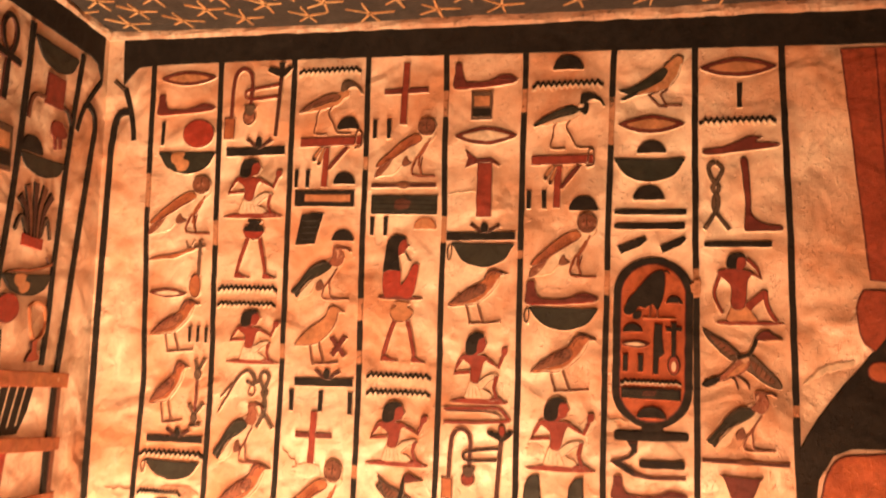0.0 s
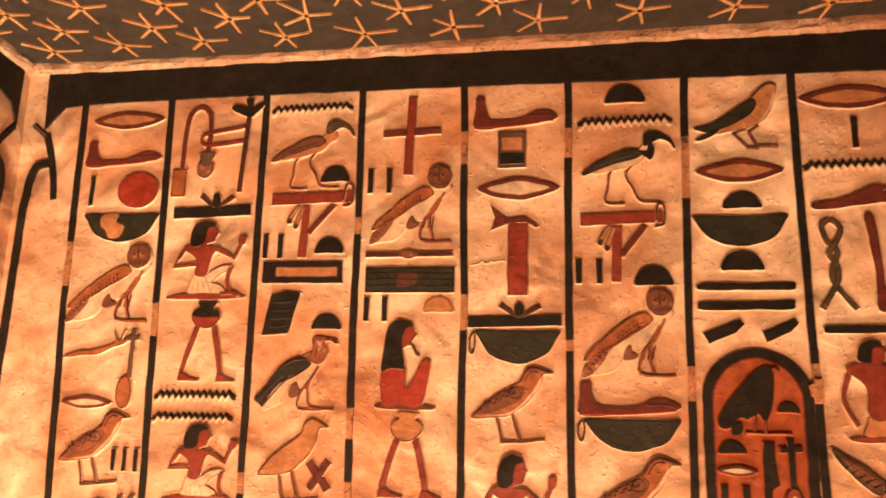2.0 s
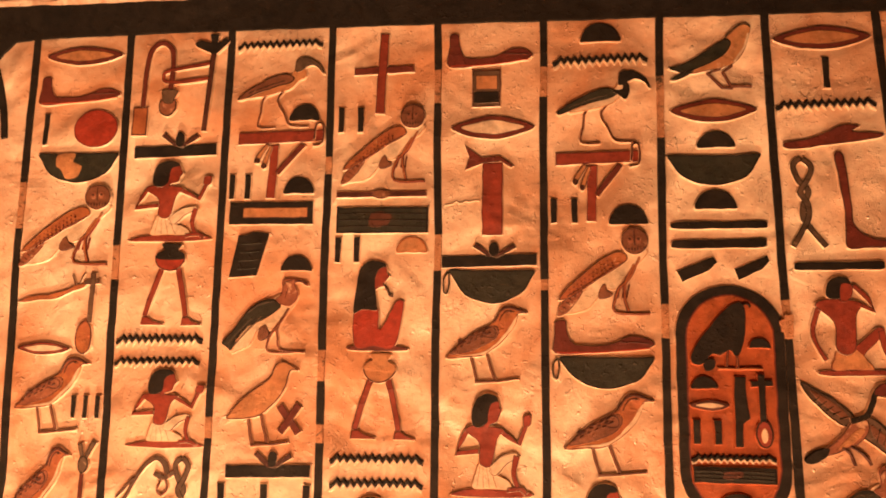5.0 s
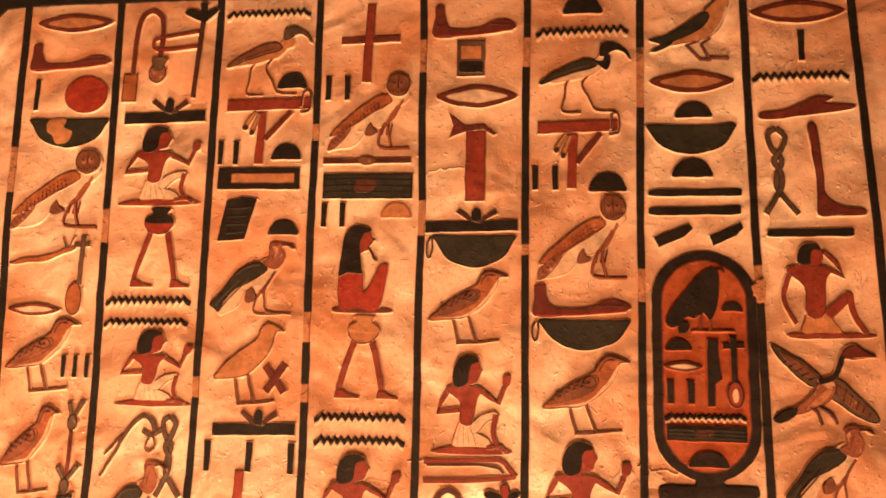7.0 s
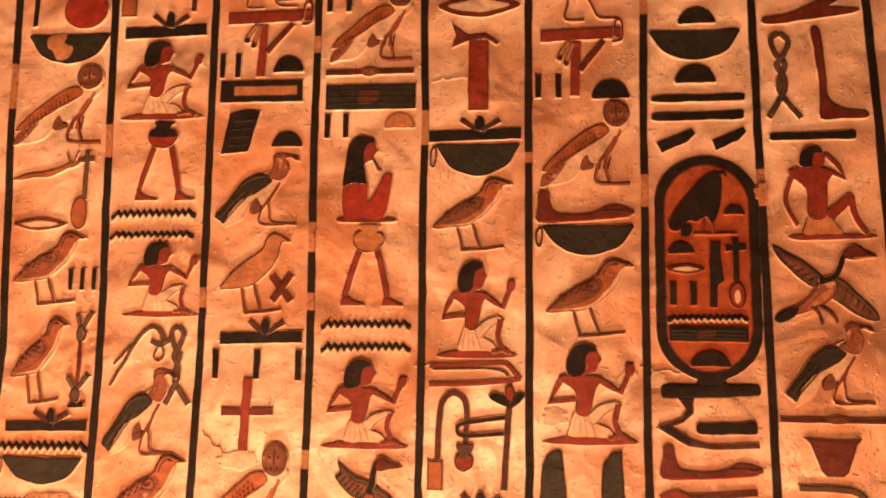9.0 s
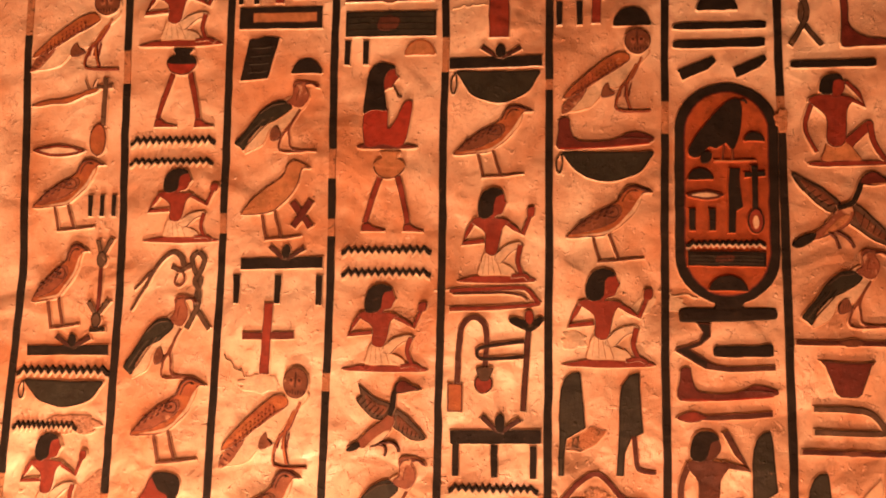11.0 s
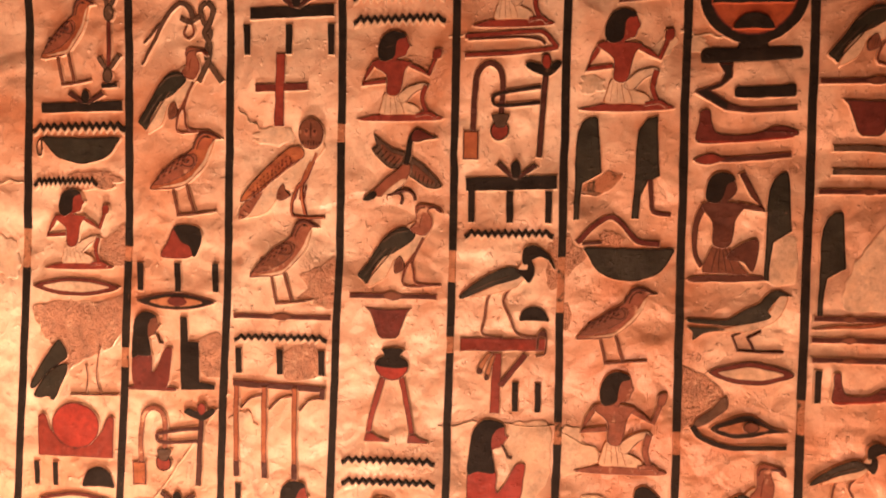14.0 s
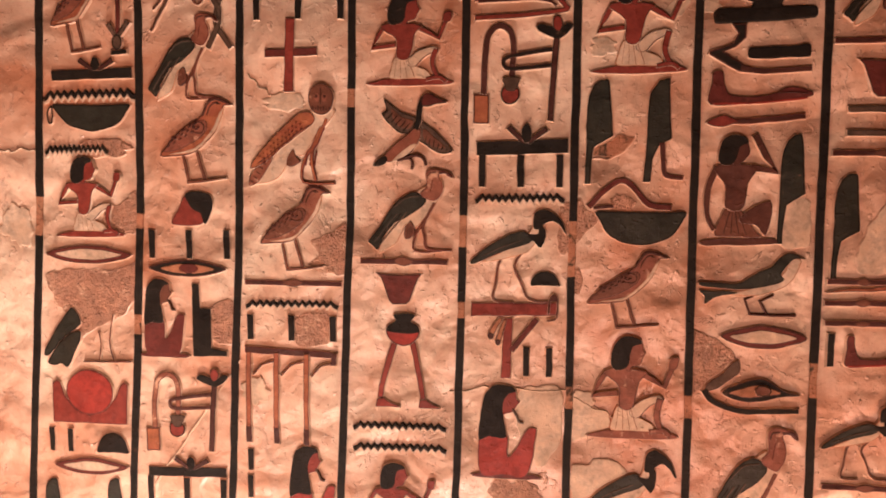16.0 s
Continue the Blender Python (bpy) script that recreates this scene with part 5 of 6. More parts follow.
# ---- rules between the columns ----
RULES = [
    ((-0.6135, -0.6112, -0.5998, -0.6101, -0.63), ((1.975, 2.03), (1.425, 1.47))),
    ((-0.493, -0.488, -0.482, -0.4874, -0.5027), ((1.915, 1.955), (1.435, 1.452), (1.312, 1.335))),
    ((-0.3672, -0.3659, -0.3648, -0.3704, -0.3824), ((1.742, 1.765),)),
    ((-0.2441, -0.2433, -0.2407, -0.2429, -0.2539), ((2.035, 2.055), (1.805, 1.838), (1.74, 1.76), (1.57, 1.59))),
    ((-0.1216, -0.118, -0.1173, -0.1184, -0.1229), ((2.115, 2.155), (1.925, 1.965), (1.42, 1.455), (1.342, 1.36))),
    ((-0.0021, -0.0024, -0.0016, -0.0013, -0.0013), ((2.12, 2.155), (1.904, 1.916), (1.39, 1.45), (1.245, 1.27))),
    ((0.1254, 0.1216, 0.1209, 0.1221, 0.1251), ((2.07, 2.14), (1.855, 1.89), (1.24, 1.265))),
    ((0.2375, 0.2412, 0.2458, 0.2490, 0.2525), ((1.855, 1.895), (1.268, 1.305))),
    ((0.352, 0.3645, 0.3727, 0.3837, 0.3948), ((1.70, 1.715),)),
]


def rule_x(xs, z):
    """The rules are drawn by hand: their place is given every 0.25 m from 2.2 m down."""
    f = (2.2 - z) / 0.25
    i = min(3, max(0, int(f)))
    return xs[i] + (xs[i + 1] - xs[i]) * (f - i)


def column_rule(xs, gaps):
    root = new("column_rule")
    root.matrix_world = NORTH @ Matrix.Translation((0, 0, -0.0002))
    made[0] += 1
    cuts = sorted([g for g in gaps], reverse=True)
    z, runs = BAND_LOW + 0.004, []
    for lo, hi in cuts:
        runs += [("line", z, hi, "black"), ("worn_stretch", hi, lo, "worn")]
        z = lo
    runs.append(("line", z, 1.02, "black"))
    for name, hi, lo, paint in runs:
        s = Relief(1.0, 1.0, made[0] * 5.7 + hi)
        s.flat = True
        n = max(2, int((hi - lo) / 0.02))
        pts = [(rule_x(xs, hi + (lo - hi) * i / n) + 0.0014 * noise.noise(Vector((xs[0] * 30, (hi + (lo - hi) * i / n) * 9, 2))), hi + (lo - hi) * i / n) for i in range(n + 1)]
        s.bar(name, pts, 0.0080 if paint == "black" else 0.0074, paint, sharp=True, edge=0.001)
        s.mesh(s.pieces, name, None, root)
    tagged(root, "upright black painted rule with worn ochre stretches", "column rule", "rules between the columns")


for xs, gaps in RULES:
    column_rule(xs, gaps)


# ---- border band, plaster edge and corner poles ----
painted("border_band", "broad black painted border band under the ceiling", "border band", lambda s: s.fill("band", [(-0.671, BAND_HIGH), (-0.4, BAND_HIGH + 0.003), (0.0, BAND_HIGH + 0.001), (0.4, BAND_HIGH), (0.9, BAND_HIGH), (0.9, BAND_LOW - 0.004), (0.4, BAND_LOW - 0.002), (0.0, BAND_LOW + 0.001), (-0.4, BAND_LOW + 0.003), (-0.60, BAND_LOW + 0.001), (-0.642, BAND_LOW - 0.002), (-0.668, BAND_LOW - 0.030)], "black", sharp=True))
painted("border_band", "black painted border band on the side wall", "border band", lambda s: s.fill("band", [(-0.018, BAND_HIGH - 0.002), (-0.6, BAND_HIGH), (-1.4, BAND_HIGH), (-1.4, BAND_LOW), (-0.6, BAND_LOW + 0.002), (-0.06, BAND_LOW), (-0.036, BAND_LOW - 0.006), (-0.02, BAND_LOW - 0.03)], "black", sharp=True), WEST)


def plaster_edge(name, start, along, out, length, label):
    """The rough pale lip of plaster where wall and ceiling meet."""
    start, along, out = Vector(start), Vector(along).normalized(), Vector(out).normalized()
    n, verts, faces = int(length / 0.008), [], []
    for i in range(n + 1):
        d = length * i / n
        for k, (a, b) in enumerate(((-0.01, -0.010), (0.002, -0.010), (0.005, -0.007), (0.006, -0.003), (0.006, 0.003), (0.004, 0.012))):
            j = 0.0030 * noise.noise(Vector((d * 34, k * 0.7, 3.0 + length))) + 0.0022 * noise.noise(Vector((d * 7, k * 0.3, 1.0 + length)))
            verts.append(start + along * d + out * (a + j) + Vector((0, 0, b + j * 0.8 - 0.001)))
    for i in range(n):
        for k in range(5):
            q = i * 6 + k
            faces.append((q, q + 6, q + 7, q + 1))
    ob = mesh_object(name, verts, faces, ["lip"] * len(faces), paints)
    m = ob.modifiers.new("body", "SOLIDIFY")
    m.thickness, m.offset = 0.004, 0
    return tagged(ob, label, "trim", kind="structure")


plaster_edge("trim_north", (CORNER_X, WALL_Y, CEILING), (1, 0, 0), (0, -1, 0), 1.9, "rough pale plaster lip below the ceiling")
plaster_edge("trim_west", (CORNER_X, WALL_Y, CEILING), SIDE, out_w, 1.6, "rough pale plaster lip below the ceiling")


def pole(s):
    s.bar("line", [(-0.664, 2.172), (-0.656, 2.150), (-0.648, 2.118), (-0.643, 2.085)], 0.0085, "black", end=0.0075)
    s.bar("line", [(-0.656, 2.133), (-0.674, 2.126), (-0.682, 2.09), (-0.685, 2.03), (-0.690, 1.794), (-0.694, 1.50)], 0.0095, "black", rise=0.0012)
    s.bar("line", [(-0.684, 2.185), (-0.664, 2.168)], 0.006, "grey", "black")


def pole_side(s):
    s.bar("line", [(-0.022, 2.178), (-0.058, 2.140), (-0.078, 2.112), (-0.090, 2.082)], 0.0080, "black")
    s.bar("line", [(-0.060, 2.130), (-0.042, 2.120), (-0.036, 2.100), (-0.042, 2.06), (-0.0725, 1.894), (-0.094, 1.763), (-0.107, 1.696), (-0.118, 1.598), (-0.122, 1.50)], 0.0105, "black", rise=0.0012)


painted("corner_pole", "forked dark painted pole lines beside the corner", "painted pole", pole)
painted("corner_pole", "forked dark painted pole lines on the side wall", "painted pole", pole_side, WEST)

# ---- damaged places ----
def crack(x0, z0, x1, z1):
    """A thin filled crack with a slightly raised pale edge."""
    made[0] += 1
    s = Relief(1.0, 1.0, made[0] * 4.3)
    n = 14
    pts = []
    for i in range(n + 1):
        f = i / n
        j = 0.006 * noise.noise(Vector((f * 5.0, made[0] * 2.3, 1.0))) + 0.002 * noise.noise(Vector((f * 19.0, made[0] * 2.3, 6.0)))
        pts.append((x0 + (x1 - x0) * f + j * 0.4, z0 + (z1 - z0) * f + j))
    s.bar("crack", pts, 0.0016, "cream", sharp=True, edge=0.0003, rise=-0.0008, end=0.0006)
    tagged(s.build("filled_crack", NORTH, True), "thin pale filled crack in the plaster", "wall crack", "cracks in the wall")


def plaster_loss(x, z, w, h, paint="fill", proud=0.0):
    made[0] += 1
    s = Relief(w, h, made[0] * 9.7)
    n = 40
    pts = []
    for i in range(n):
        a = 2 * math.pi * i / n
        r = 0.42 + 0.20 * noise.noise(Vector((math.cos(a) * 2.0 + made[0] * 1.37, math.sin(a) * 2.0, 4.0))) + 0.05 * noise.noise(Vector((math.cos(a) * 7, math.sin(a) * 7, made[0])))
        pts.append((0.5 + r * math.cos(a), 0.5 + r * math.sin(a)))
    s.fill("patch", pts, paint, edge=min(0.002, 0.03 * min(w, h)), rise=-0.0012)
    label = "coarse tan repair mortar where painted plaster is lost" if paint != "cream" else "pale plaster patch or painted glint with a ragged edge"
    tagged(s.build("patch_or_glint", NORTH @ Matrix.Translation((x - w / 2, z, proud)), True), label, "wall patch", "repairs in the wall")


def mortar(outline, paint="fill", proud=0.0):
    """A repair, pale patch or painted glint whose ragged edge follows a rough outline given in wall metres."""
    made[0] += 1
    x0, z0 = min(q[0] for q in outline), min(q[1] for q in outline)
    s = Relief(1.0, 1.0, made[0] * 9.7)
    ring = smooth_ring([Vector((x - x0, z - z0)) for x, z in outline], 8)
    ragged = []
    for q in ring:
        k = Vector((q.x * 90 + made[0], q.y * 90, 4.0))
        ragged.append(q + Vector((noise.noise(k), noise.noise(k + Vector((0, 0, 9))))) * 0.0028)
    s.ring("patch", ragged, paint, None, 0.0015, -0.0014)
    tagged(s.build("patch_or_glint", NORTH @ Matrix.Translation((x0, z0, proud)), True), "coarse tan repair mortar where painted plaster is lost" if paint == "fill" else "pale plaster patch or painted glint with a ragged edge", "wall patch", "repairs in the wall")


# ---- signs, column by column ----
mortar([(-0.606, 1.377), (-0.581, 1.386), (-0.546, 1.386), (-0.510, 1.390), (-0.492, 1.398), (-0.491, 1.373), (-0.503, 1.347), (-0.521, 1.330), (-0.549, 1.316), (-0.570, 1.306), (-0.576, 1.328), (-0.590, 1.340), (-0.600, 1.354)])
mortar([(-0.409, 1.344), (-0.396, 1.353), (-0.379, 1.352), (-0.378, 1.311), (-0.392, 1.303), (-0.404, 1.308), (-0.408, 1.326)])
mortar([(-0.288, 1.424), (-0.266, 1.432), (-0.248, 1.443), (-0.247, 1.391), (-0.272, 1.389), (-0.293, 1.396), (-0.280, 1.410)])
mortar([(-0.308, 1.334), (-0.290, 1.344), (-0.271, 1.346), (-0.268, 1.326), (-0.272, 1.308), (-0.306, 1.306)])
mortar([(-0.013, 1.466), (0.006, 1.474), (0.012, 1.463), (0.026, 1.454), (0.010, 1.434), (-0.004, 1.418), (-0.014, 1.414), (-0.017, 1.440)])
mortar([(0.126, 1.334), (0.140, 1.332), (0.156, 1.324), (0.172, 1.306), (0.158, 1.294), (0.143, 1.281), (0.126, 1.268)])
mortar([(-0.530, 1.459), (-0.512, 1.462), (-0.494, 1.476), (-0.491, 1.450), (-0.492, 1.431), (-0.545, 1.429), (-0.534, 1.444)])
mortar([(-0.005, 1.390), (0.004, 1.400), (0.010, 1.388), (0.006, 1.372), (-0.006, 1.376)])
# a glint of light on the wall, painted as a cream shape
mortar([(0.382, 1.744), (0.392, 1.756), (0.404, 1.766), (0.424, 1.773), (0.444, 1.777), (0.440, 1.769), (0.420, 1.764), (0.402, 1.756)], "cream")
mortar([(-0.056, 1.261), (-0.036, 1.268), (-0.011, 1.265), (-0.009, 1.234), (-0.010, 1.205), (-0.031, 1.176), (-0.044, 1.200), (-0.057, 1.228)], "cream")
mortar([(0.002, 1.258), (0.019, 1.255), (0.033, 1.246), (0.044, 1.235), (0.034, 1.221), (0.014, 1.212), (0.003, 1.214)], "cream")
mortar([(0.004, 1.179), (0.021, 1.184), (0.034, 1.190), (0.058, 1.184), (0.060, 1.172), (0.034, 1.160), (0.022, 1.147), (0.005, 1.144)], "cream")
plaster_loss(-0.060, 1.119, 0.067, 0.046)
plaster_loss(0.049, 1.455, 0.030, 0.025)
plaster_loss(-0.530, 1.513, 0.077, 0.024)
plaster_loss(-0.585, 1.042, 0.065, 0.044)
plaster_loss(-0.316, 1.565, 0.053, 0.023, "cream")
mortar([(0.290, 1.402), (0.288, 1.418), (0.292, 1.438), (0.303, 1.459), (0.320, 1.482), (0.334, 1.496), (0.334, 1.450), (0.335, 1.408), (0.312, 1.400)], "cream")
mortar([(0.214, 1.426), (0.212, 1.450), (0.214, 1.470), (0.226, 1.477), (0.238, 1.470), (0.239, 1.448), (0.237, 1.428)], "cream")
plaster_loss(0.131, 1.663, 0.024, 0.019, "cream")
plaster_loss(-0.356, 1.231, 0.039, 0.037, "cream")
plaster_loss(-0.640, 1.409, 0.044, 0.054, "cream")
plaster_loss(0.011, 1.234, 0.038, 0.035, "cream")
plaster_loss(0.025, 1.620, 0.028, 0.024, "cream")
mortar([(0.079, 1.660), (0.090, 1.672), (0.101, 1.684), (0.111, 1.676), (0.106, 1.666), (0.092, 1.658)], "cream")
mortar([(0.006, 1.520), (0.024, 1.528), (0.040, 1.538), (0.060, 1.539), (0.050, 1.524), (0.030, 1.516)], "worn", 0.0)
plaster_loss(0.242, 1.855, 0.015, 0.027, "worn", 0.0032)
plaster_loss(-0.562, 1.038, 0.098, 0.015, "worn", 0.0032)
crack(-0.132, 1.259, -0.004, 1.268)
crack(-0.657, 1.522, -0.604, 1.524)
crack(-0.357, 1.607, -0.331, 1.582)
crack(0.114, 1.684, 0.181, 1.672)
crack(-0.481, 1.131, -0.373, 1.285)
crack(0.004, 1.258, 0.072, 1.224)
crack(-0.109, 2.000, -0.071, 2.003)
crack(-0.125, 1.681, -0.100, 1.684)

# column 1
sign("mouth", -0.5491, 2.1741, 0.0980, 0.0241)
sign("forearm", -0.5500, 2.1257, 0.1005, 0.0336)
sign("stroke1", -0.5894, 2.0753, 0.0090, 0.0389)
sign("disc", -0.5266, 2.0711, 0.0554, 0.0468)
sign("basket_worn", -0.5448, 2.0290, 0.0974, 0.0359)
sign("owl", -0.5521, 1.9309, 0.1087, 0.0945)
sign("viper", -0.5618, 1.8880, 0.0807, 0.0329)
sign("mace", -0.5158, 1.8306, 0.0256, 0.0916)
sign("mouth_small", -0.5646, 1.8292, 0.0641, 0.0146)
sign("chick", -0.5496, 1.7416, 0.0844, 0.0861)
sign("stroke3", -0.5082, 1.7604, 0.0302, 0.0245)
sign("chick", -0.5539, 1.6301, 0.0655, 0.0994)
sign("sceptre", -0.5049, 1.6294, 0.0265, 0.1065)
sign("scroll", -0.5394, 1.6010, 0.0964, 0.0257)
sign("ripple", -0.5439, 1.5777, 0.1090, 0.0173)
sign("basket_loop", -0.5457, 1.5447, 0.0985, 0.0296)
sign("ripple", -0.5613, 1.5166, 0.0758, 0.0162)
sign("kneeler", -0.5489, 1.4228, 0.0793, 0.0934)
sign("mouth_pale", -0.5521, 1.3931, 0.1063, 0.0217)
sign("wing_rest", -0.5582, 1.2697, 0.1092, 0.0709)
sign("horizon", -0.5575, 1.2029, 0.0949, 0.0651)
sign("stroke2", -0.5957, 1.1677, 0.0249, 0.0278)
sign("loaf", -0.5312, 1.1682, 0.0391, 0.0247)
sign("mouth_pale", -0.5593, 1.1399, 0.0929, 0.0211)
sign("reed", -0.6100, 1.0697, 0.0212, 0.0636)
sign("reed", -0.5308, 1.0748, 0.0197, 0.0629)

# column 2
sign("palette", -0.4275, 2.0846, 0.1086, 0.1241)
sign("scroll", -0.4259, 2.0564, 0.0997, 0.0316)
sign("kneeler", -0.4257, 1.9573, 0.0945, 0.0960)
sign("jar_legs", -0.4188, 1.8636, 0.0750, 0.0918)
sign("ripple", -0.4287, 1.8409, 0.0995, 0.0162)
sign("ripple", -0.4293, 1.8177, 0.0981, 0.0138)
sign("kneeler", -0.4141, 1.7300, 0.0843, 0.0857)
sign("crook", -0.4327, 1.6537, 0.0694, 0.0683)
sign("wick", -0.3891, 1.6345, 0.0307, 0.0885)
sign("vulture", -0.4311, 1.5790, 0.0826, 0.0935)
sign("chick", -0.4179, 1.4855, 0.0850, 0.0968)
sign("cap", -0.4254, 1.4386, 0.0492, 0.0395)
sign("stroke3w", -0.4297, 1.4017, 0.0943, 0.0324)
sign("eye", -0.4329, 1.3800, 0.0929, 0.0201)
sign("sitter_dark", -0.4625, 1.2862, 0.0500, 0.0909)
sign("throne", -0.4083, 1.2881, 0.0409, 0.0845)
sign("palette_bud", -0.4401, 1.1733, 0.0968, 0.1010)
sign("scroll", -0.4397, 1.1427, 0.0956, 0.0260)
sign("stroke3w", -0.4405, 1.1094, 0.0951, 0.0333)

# column 3
sign("ripple", -0.3070, 2.1852, 0.1015, 0.0161)
sign("ibis", -0.3024, 2.0888, 0.1024, 0.0866)
sign("loaf", -0.2732, 2.0984, 0.0349, 0.0201)
sign("stand", -0.2983, 2.0072, 0.1041, 0.0853)
sign("stroke2", -0.3454, 2.0069, 0.0198, 0.0287)
sign("loaf", -0.2763, 2.0128, 0.0347, 0.0194)
sign("lake", -0.3070, 1.9774, 0.0971, 0.0259)
sign("trapezoid", -0.3297, 1.9168, 0.0450, 0.0527)
sign("loaf", -0.2745, 1.9250, 0.0349, 0.0178)
sign("vulture", -0.3073, 1.8338, 0.0955, 0.0826)
sign("chick_plain", -0.3059, 1.7335, 0.0783, 0.0919)
sign("xmark", -0.2745, 1.7481, 0.0255, 0.0333)
sign("scroll", -0.2959, 1.7017, 0.0932, 0.0295)
sign("stroke3w", -0.2993, 1.6639, 0.0997, 0.0325)
sign("cross", -0.3081, 1.5868, 0.0588, 0.0787)
sign("owl", -0.3086, 1.4852, 0.0991, 0.1108)
sign("chick_dark", -0.3057, 1.3889, 0.0803, 0.0976)
sign("bolt", -0.3093, 1.3710, 0.1111, 0.0106)
sign("ripple", -0.3114, 1.3462, 0.1061, 0.0133)
sign("stroke3w", -0.3117, 1.3105, 0.1019, 0.0290)
sign("rake", -0.3133, 1.1901, 0.1066, 0.1141)
sign("stroke1", -0.3620, 1.1564, 0.0085, 0.0257)
sign("stroke1", -0.3627, 1.1235, 0.0084, 0.0268)
sign("sitter", -0.2898, 1.0857, 0.0553, 0.1024)

# column 4
sign("cross", -0.1823, 2.1044, 0.0693, 0.0959)
sign("stroke2", -0.2188, 2.0831, 0.0239, 0.0293)
sign("owl", -0.1804, 2.0235, 0.0955, 0.0901)
sign("bolt", -0.1817, 2.0040, 0.1017, 0.0142)
sign("slab", -0.1798, 1.9667, 0.1032, 0.0294)
sign("stroke2", -0.2180, 1.9345, 0.0223, 0.0277)
sign("loaf_pale", -0.1457, 1.9453, 0.0343, 0.0172)
sign("sitter", -0.1811, 1.8385, 0.0566, 0.0971)
sign("jar_worn", -0.1750, 1.7458, 0.0736, 0.0886)
sign("ripple", -0.1792, 1.7187, 0.0986, 0.0151)
sign("ripple", -0.1787, 1.6939, 0.0986, 0.0154)
sign("kneeler", -0.1779, 1.5918, 0.0901, 0.0961)
sign("goose_rising", -0.1777, 1.5010, 0.0933, 0.0837)
sign("vulture", -0.1759, 1.4132, 0.0931, 0.0908)
sign("bolt", -0.1836, 1.3969, 0.0965, 0.0126)
sign("pot", -0.1887, 1.3553, 0.0509, 0.0343)
sign("jar_legs", -0.1812, 1.2386, 0.0767, 0.1060)
sign("ripple", -0.1882, 1.2104, 0.1046, 0.0135)
sign("ripple", -0.1881, 1.1855, 0.1049, 0.0136)
sign("kneeler", -0.1890, 1.0783, 0.0829, 0.0967)

# column 5
sign("forearm", -0.0605, 2.1573, 0.0942, 0.0391)
sign("stool", -0.0653, 2.1095, 0.0319, 0.0438)
sign("mouth_pale", -0.0583, 2.0718, 0.0931, 0.0275)
sign("axe", -0.0619, 1.9638, 0.0543, 0.1014)
sign("scroll", -0.0615, 1.9281, 0.1023, 0.0283)
sign("basket_loop", -0.0621, 1.8898, 0.0973, 0.0362)
sign("chick_brown", -0.0635, 1.8046, 0.0857, 0.0832)
sign("kneeler", -0.0578, 1.6897, 0.0814, 0.1052)
sign("cloth", -0.0599, 1.6609, 0.0959, 0.0267)
sign("palette_dark", -0.0595, 1.5522, 0.0985, 0.1104)
sign("scroll", -0.0567, 1.5187, 0.0965, 0.0335)
sign("stroke3w", -0.0575, 1.4857, 0.0873, 0.0338)
sign("ripple", -0.0582, 1.4671, 0.0939, 0.0145)
sign("ibis_dark", -0.0588, 1.3596, 0.1022, 0.1029)
sign("loaf", -0.0289, 1.3801, 0.0311, 0.0156)
sign("stand", -0.0604, 1.2768, 0.0970, 0.0906)
sign("stroke2", -0.0358, 1.2799, 0.0265, 0.0325)
sign("sitter", -0.0676, 1.1627, 0.0656, 0.1063)

# column 6
sign("loaf", 0.0609, 2.1823, 0.0435, 0.0219)
sign("ripple", 0.0603, 2.1537, 0.1018, 0.0179)
sign("ibis_dark", 0.0634, 2.0634, 0.1012, 0.0842)
sign("stand", 0.0573, 1.9786, 0.0933, 0.0831)
sign("stroke2", 0.0192, 1.9768, 0.0231, 0.0265)
sign("loaf", 0.0868, 1.9753, 0.0396, 0.0212)
sign("owl", 0.0589, 1.8778, 0.0964, 0.0930)
sign("forearm", 0.0591, 1.8379, 0.1023, 0.0342)
sign("basket_loop", 0.0568, 1.8026, 0.1026, 0.0325)
sign("chick_brown", 0.0623, 1.7136, 0.0911, 0.0851)
sign("kneeler", 0.0611, 1.6025, 0.0925, 0.1057)
sign("reed", 0.0234, 1.4894, 0.0296, 0.1087)
sign("reed_legs", 0.0897, 1.4919, 0.0412, 0.1077)
sign("slope", 0.0571, 1.4631, 0.0856, 0.0318)
sign("basket", 0.0688, 1.4255, 0.0909, 0.0357)
sign("chick_dark", 0.0573, 1.3347, 0.0830, 0.0857)
sign("kneeler_faded", 0.0663, 1.2136, 0.0930, 0.1150)
sign("ibis_dark", 0.0667, 1.0821, 0.0977, 0.1217)

# column 7
sign("swallow_upright", 0.1782, 2.1206, 0.0882, 0.0777)
sign("mouth", 0.1791, 2.0861, 0.0910, 0.0264)
sign("loaf", 0.1800, 2.0579, 0.0389, 0.0186)
sign("basket", 0.1775, 2.0165, 0.0935, 0.0336)
sign("loaf", 0.1774, 1.9908, 0.0427, 0.0214)
sign("band", 0.1793, 1.9692, 0.0981, 0.0091)
sign("band", 0.1785, 1.9486, 0.0969, 0.0111)
sign("wedge", 0.1555, 1.9135, 0.0406, 0.0265)
sign("wedge", 0.2108, 1.9156, 0.0365, 0.0254)
ring = sign("cartouche", 0.1850, 1.6720, 0.1075, 0.2375)
sign("dark_bird", 0.1744, 1.8229, 0.0585, 0.0686, proud=0.0028)
sign("loaf_s", 0.2135, 1.8458, 0.0208, 0.0093, proud=0.0028)
sign("loaf_s", 0.1577, 1.8042, 0.0258, 0.0120, proud=0.0028)
sign("mouth_pale", 0.1623, 1.7826, 0.0388, 0.0103, proud=0.0028)
